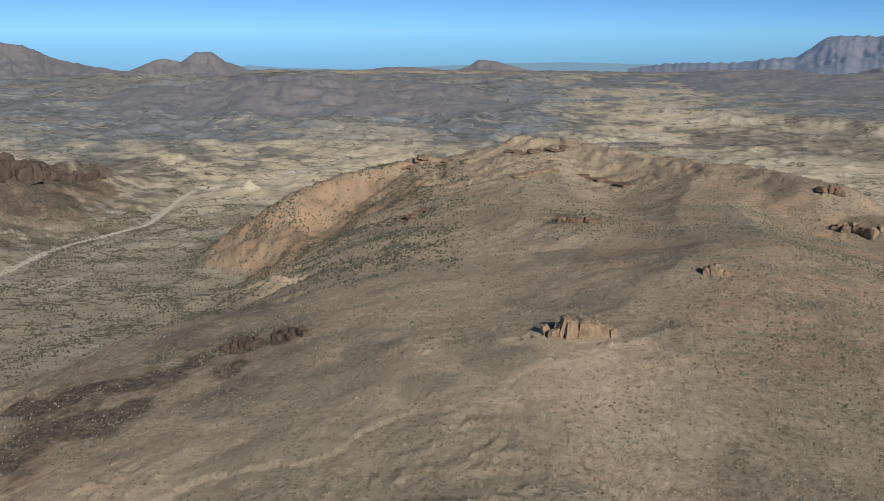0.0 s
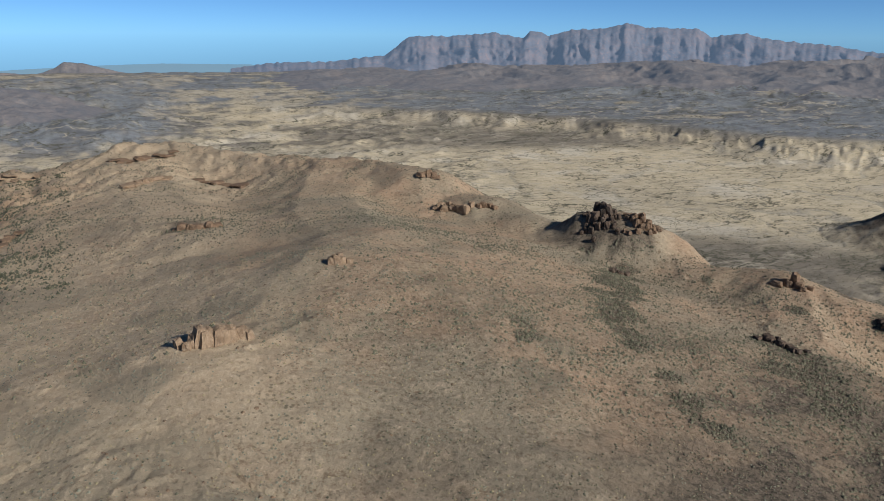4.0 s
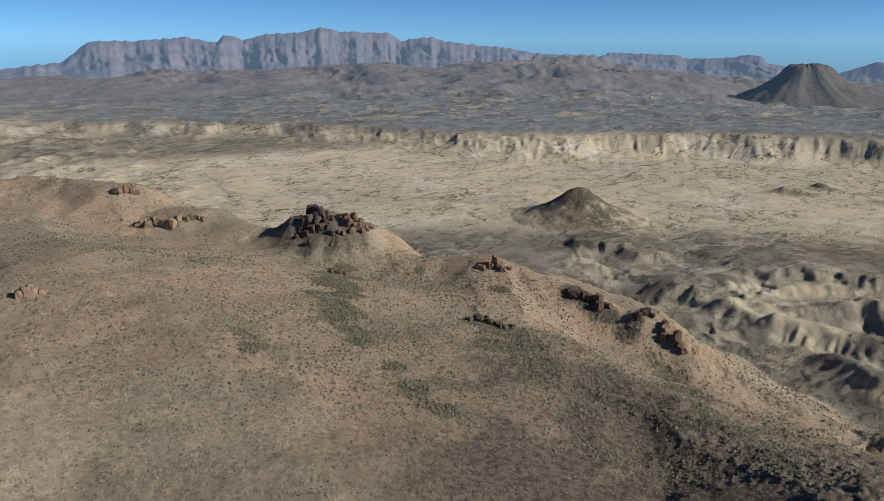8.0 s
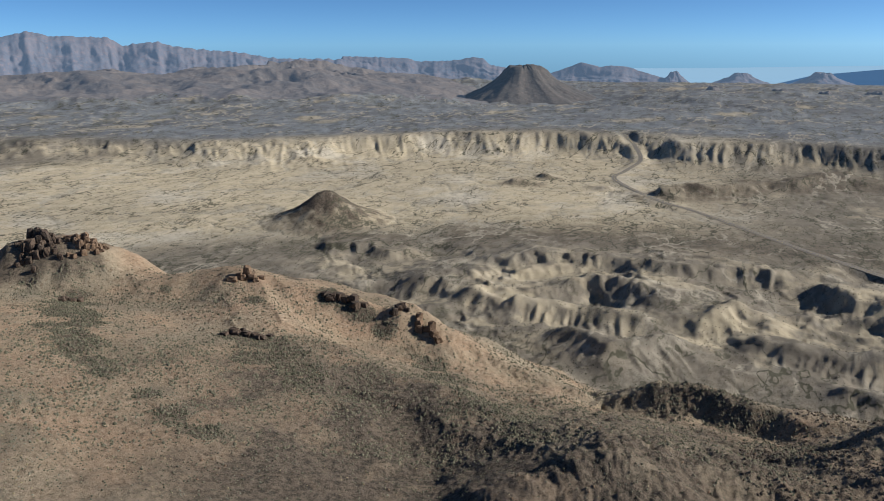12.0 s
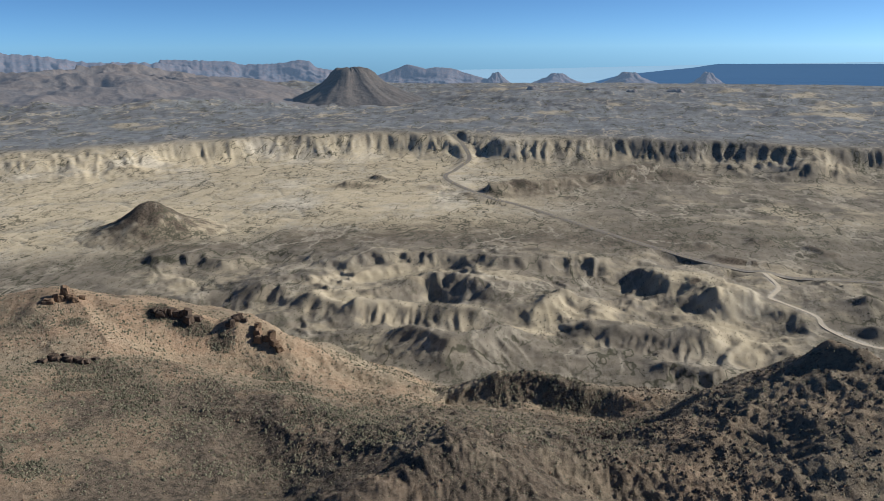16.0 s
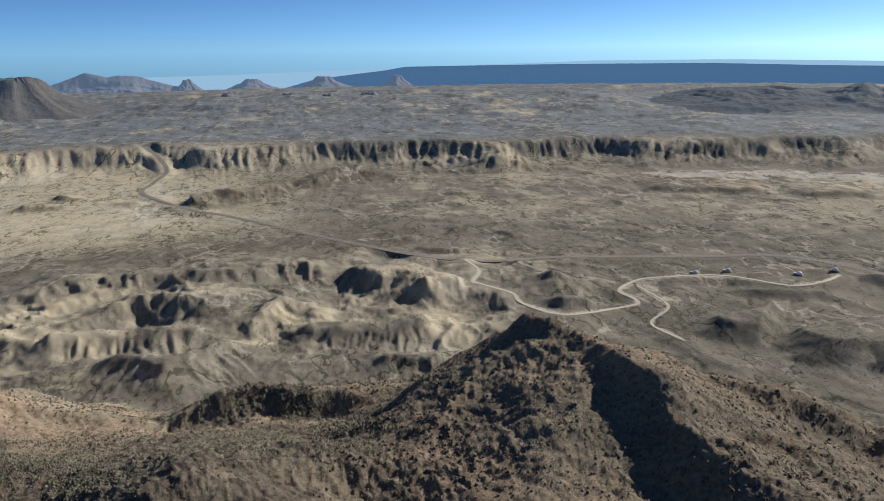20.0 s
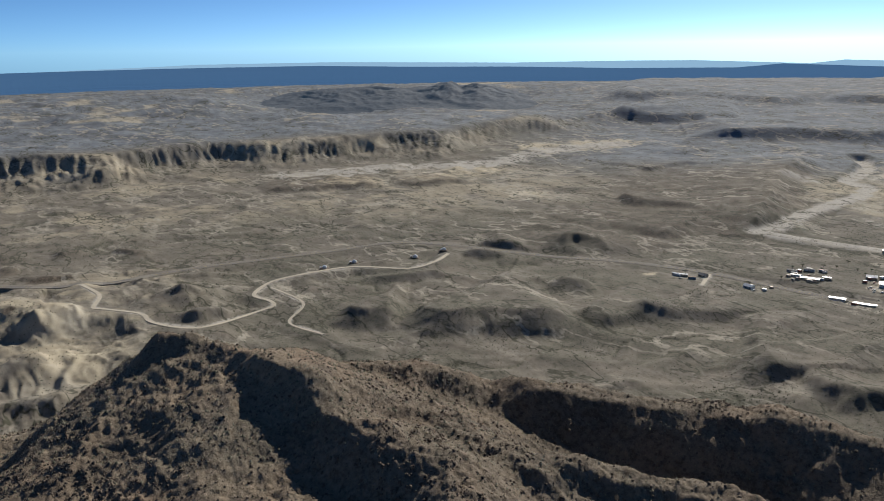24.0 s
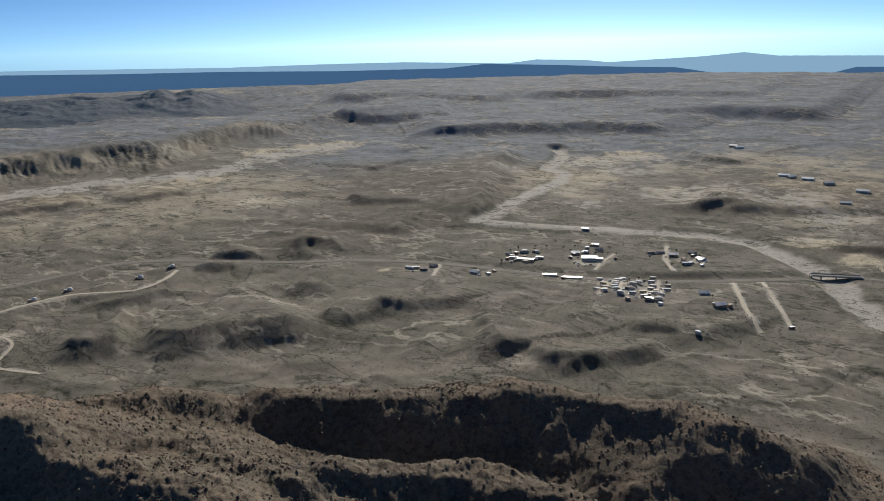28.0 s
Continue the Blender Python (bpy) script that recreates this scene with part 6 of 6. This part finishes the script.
def mesquite(seed):
    rnd = random.Random(seed)
    ob = base("mesquite_tree")
    bm = bmesh.new()
    h = rnd.uniform(3.2, 5.2)
    for k in range(6):
        a = k * 1.05 + rnd.uniform(-0.3, 0.3)
        foot = Vector((0, 0, -0.3)) if k == 0 else Vector((0.05, 0, h * 0.22))
        tip = Vector((0, 0, h * 0.55)) if k == 0 else Vector((math.cos(a) * h * 0.35, math.sin(a) * h * 0.35, h * rnd.uniform(0.55, 0.8)))
        r0, r1 = (0.2, 0.12) if k == 0 else (0.1, 0.04)
        lo = [bm.verts.new(foot + Vector((r0 * math.cos(t), r0 * math.sin(t), 0))) for t in (0, 1.26, 2.51, 3.77, 5.03)]
        hi = [bm.verts.new(tip + Vector((r1 * math.cos(t), r1 * math.sin(t), 0))) for t in (0, 1.26, 2.51, 3.77, 5.03)]
        for i in range(5):
            bm.faces.new((lo[i], lo[(i + 1) % 5], hi[(i + 1) % 5], hi[i]))
    part("trunk", bm, BARK, ob)
    bm = bmesh.new()
    for k in range(110):
        a, u = rnd.uniform(0, 6.28), rnd.random() ** 0.5
        c = Vector((math.cos(a) * u * h * 0.55, math.sin(a) * u * h * 0.55, h * (0.5 + 0.45 * rnd.random() * (1 - 0.5 * u))))
        r = rnd.uniform(0.22, 0.5)
        vs = [bm.verts.new(c + Vector((rnd.uniform(-r, r), rnd.uniform(-r, r), rnd.uniform(-r, r) * 0.7))) for _ in range(4)]
        for f in ((0, 1, 2), (0, 2, 3), (0, 3, 1), (1, 3, 2)):
            bm.faces.new([vs[i] for i in f])
    part("crown", bm, TOWN_LEAF, ob)
    return ob


def set_out(kinds, spots, labels, category, group, turn, jitter, seed):
    """The built kinds in turn on these places: each is built once, then copied."""
    rnd = random.Random(seed)
    for k, (x, y) in enumerate(spots):
        i = k % len(kinds)
        m = at(x, y, turn + rnd.uniform(-jitter, jitter))
        if k < len(kinds):
            kinds[i].matrix_basis = m
            tagged(kinds[i], labels[i], category, group)
        else:
            copy_thing(kinds[i], m)


ROAD_TURN = 16
TRAILERS = [(570, -824), (563, -829), (548, -825), (484, -947), (470, -930), (439, -947), (459, -977), (472, -967), (445, -1127), (396, -1043), (315, -1043), (304, -1050), (255, -1000), (246, -816), (280, -849)]
CAMPERS = [(308, -894), (306, -883), (303, -871), (300, -858), (297, -846), (318, -866), (329, -883), (273, -916), (268, -900), (266, -887), (260, -874), (258, -860), (278, -876), (269, -828), (253, -831), (236, -817), (290, -832), (262, -843), (286, -905), (316, -838), (476, -938), (475, -973), (442, -937), (447, -919), (277, -848), (252, -842), (246, -848), (239, -836), (309, -910), (311, -852), (282, -868), (281, -822), (250, -855), (255, -825), (300, -820), (245, -880), (240, -862)]
HOUSES = [(478, -837), (284, -1042), (383, -1022), (202, -877), (405, -990), (266, -1070), (246, -1037), (175, -832), (548, -849)]
SHEDS = [(462, -843), (463, -861), (403, -968), (393, -1003), (267, -1030), (252, -1010), (236, -1003), (166, -838), (101, -822), (174, -740), (348, -992), (370, -868), (230, -803), (268, -808), (405, -985), (397, -1000), (401, -1041), (396, -1050), (402, -1025), (475, -921), (479, -956), (456, -975), (461, -918), (256, -1003), (245, -1028), (265, -1022), (263, -1059), (203, -882), (179, -836)]
BLOCKS_LONG = [(451, -928), (396, -884), (362, -878)]
CARS = [(371, -940), (359, -943), (361, -976), (381, -942), (388, -944), (322, -874), (296, -878), (310, -826), (284, -838), (275, -888), (249, -868), (266, -1012), (243, -1020), (236, -1024), (556, -812), (468, -830), (466, -938), (462, -946), (446, -957), (245, -838), (372, -884), (262, -818), (395, -975), (383, -1010), (359, -965), (388, -950), (378, -935), (366, -947), (463, -910), (250, -1012), (313, -1030), (308, -1043), (273, -905), (315, -880), (300, -840), (286, -860)]
TREES = [(494, -967), (490, -985), (465, -985), (449, -965), (457, -1009), (458, -1042), (432, -1012), (416, -999), (420, -1025), (424, -1056), (407, -1046), (380, -1001), (366, -1010), (372, -1035), (354, -1012), (477, -908), (560, -858), (575, -850), (292, -884), (284, -893), (250, -893), (290, -872), (288, -1070), (262, -1050), (254, -1060), (272, -992), (289, -1024), (310, -1020), (492, -862), (489, -850), (380, -872), (163, -850), (190, -862), (470, -1000)]
FAR_HOUSES = [(252, -1716), (236, -1703), (204, -1692), (161, -1644), (100, -1605), (116, -1481), (407, -2032), (424, -2049)]
DOMES = [(907, -509), (900, -552), (863, -629), (865, -682)]

set_out([mobile_home(WHITE, METAL_ROOF, 11.5), mobile_home(CREAM, METAL_ROOF, 10.0), mobile_home(BLUEPAINT, RUSTY_ROOF, 9.5), mobile_home(WHITE, GREY_ROOF, 12.5)], TRAILERS,
        ["white mobile home with a bright metal roof", "cream mobile home with a bright metal roof", "faded blue mobile home with a rusty roof", "long white mobile home with a grey roof"], "mobile home", "mobile homes of the settlement", ROAD_TURN, 25, 1)
set_out([camper(WHITE, TANPAINT), camper(WHITE, BLUEPAINT), camper(CREAM, REDPAINT)], CAMPERS,
        ["white camper trailer with a tan stripe", "white camper trailer with a blue stripe", "cream camper trailer with a red stripe"], "camper", "campers in the trailer park", 10, 12, 2)
set_out([house(WHITE, METAL_ROOF), house(TANPAINT, METAL_ROOF, 12, 9), house(CREAM, GREY_ROOF, 10, 7.5)], HOUSES,
        ["white house with a bright metal roof", "tan stucco house with a bright metal roof", "cream house with a grey shingle roof"], "house", "houses of the settlement", ROAD_TURN, 40, 3)
set_out([shed(WHITE, METAL_ROOF), shed(TANPAINT, RUSTY_ROOF), shed(REDPAINT, METAL_ROOF)], SHEDS,
        ["small white shed with a metal roof", "small tan shed with a rusty roof", "small rust-red shed with a metal roof"], "shed", "sheds of the settlement", ROAD_TURN, 60, 4)
set_out([long_block(CREAM, METAL_ROOF), long_block(WHITE, METAL_ROOF, 17)], BLOCKS_LONG,
        ["long low cream motel block with a metal roof", "long low white roadside block with a metal roof"], "motel", "motel blocks on the highway", ROAD_TURN, 4, 5)
shop = store()
shop.matrix_basis = at(377, -972, ROAD_TURN + 4)
tagged(shop, "large white roadside store with a bright metal roof", "store")
set_out([car(WHITE), car(WHITE, True), car(REDPAINT), car(BLUEPAINT), car(GREY_ROOF, True)], CARS,
        ["white car parked on dusty gravel", "white pickup truck parked on dusty gravel", "red car parked on dusty gravel", "blue car parked on dusty gravel", "grey pickup truck parked on dusty gravel"], "vehicle", "vehicles parked in the settlement", 40, 80, 6)
set_out([mesquite(1), mesquite(2), mesquite(3), mesquite(4)], TREES, ["dark green mesquite tree among the houses"] * 4, "tree", "mesquite trees of the settlement", 0, 180, 7)
set_out([house(WHITE, METAL_ROOF, 22, 12, 4.0), house(CREAM, METAL_ROOF, 18, 10, 3.4)], FAR_HOUSES,
        ["large white metal building on the pale flats", "long cream metal building on the pale flats"], "building", "outlying buildings on the flats", 20, 30, 8)
set_out([dome_tent()], DOMES, ["white geodesic dome lodge on a wooden deck"], "dome", "dome lodges along the track", 60, 20, 9)


def creek_bridge():
    ob = base("road_bridge")
    ax, ay, bx, by = 107, -1032, 60, -1046
    turn = math.degrees(math.atan2(by - ay, bx - ax))
    length = math.hypot(bx - ax, by - ay) + 8
    part("deck", one(0, 0, -0.9, length, 10.5, 0.9), CONCRETE, ob)
    part("roadway", one(0, 0, 0.004, length, 8.0, 0.06), ASPHALT, ob)
    for side in (-1, 1):
        part("parapet", one(0, side * 5.0, 0.0, length, 0.35, 0.95), CONCRETE, ob, "pale concrete parapet")
    for k in (-0.3, 0.0, 0.3):
        part("pier", one(k * length, 0, -6.5, 0.9, 9.0, 5.6), CONCRETE, ob)
    for k in (-1, 1):
        part("abutment", one(k * (length / 2 + 0.5), 0, -6.5, 1.6, 11.0, 6.4), CONCRETE, ob)
    ob.matrix_basis = pose((ax + bx) / 2, (ay + by) / 2, 1.9, 0, 0, turn)
    return tagged(ob, "low concrete highway bridge over the dry creek", "bridge")


creek_bridge()
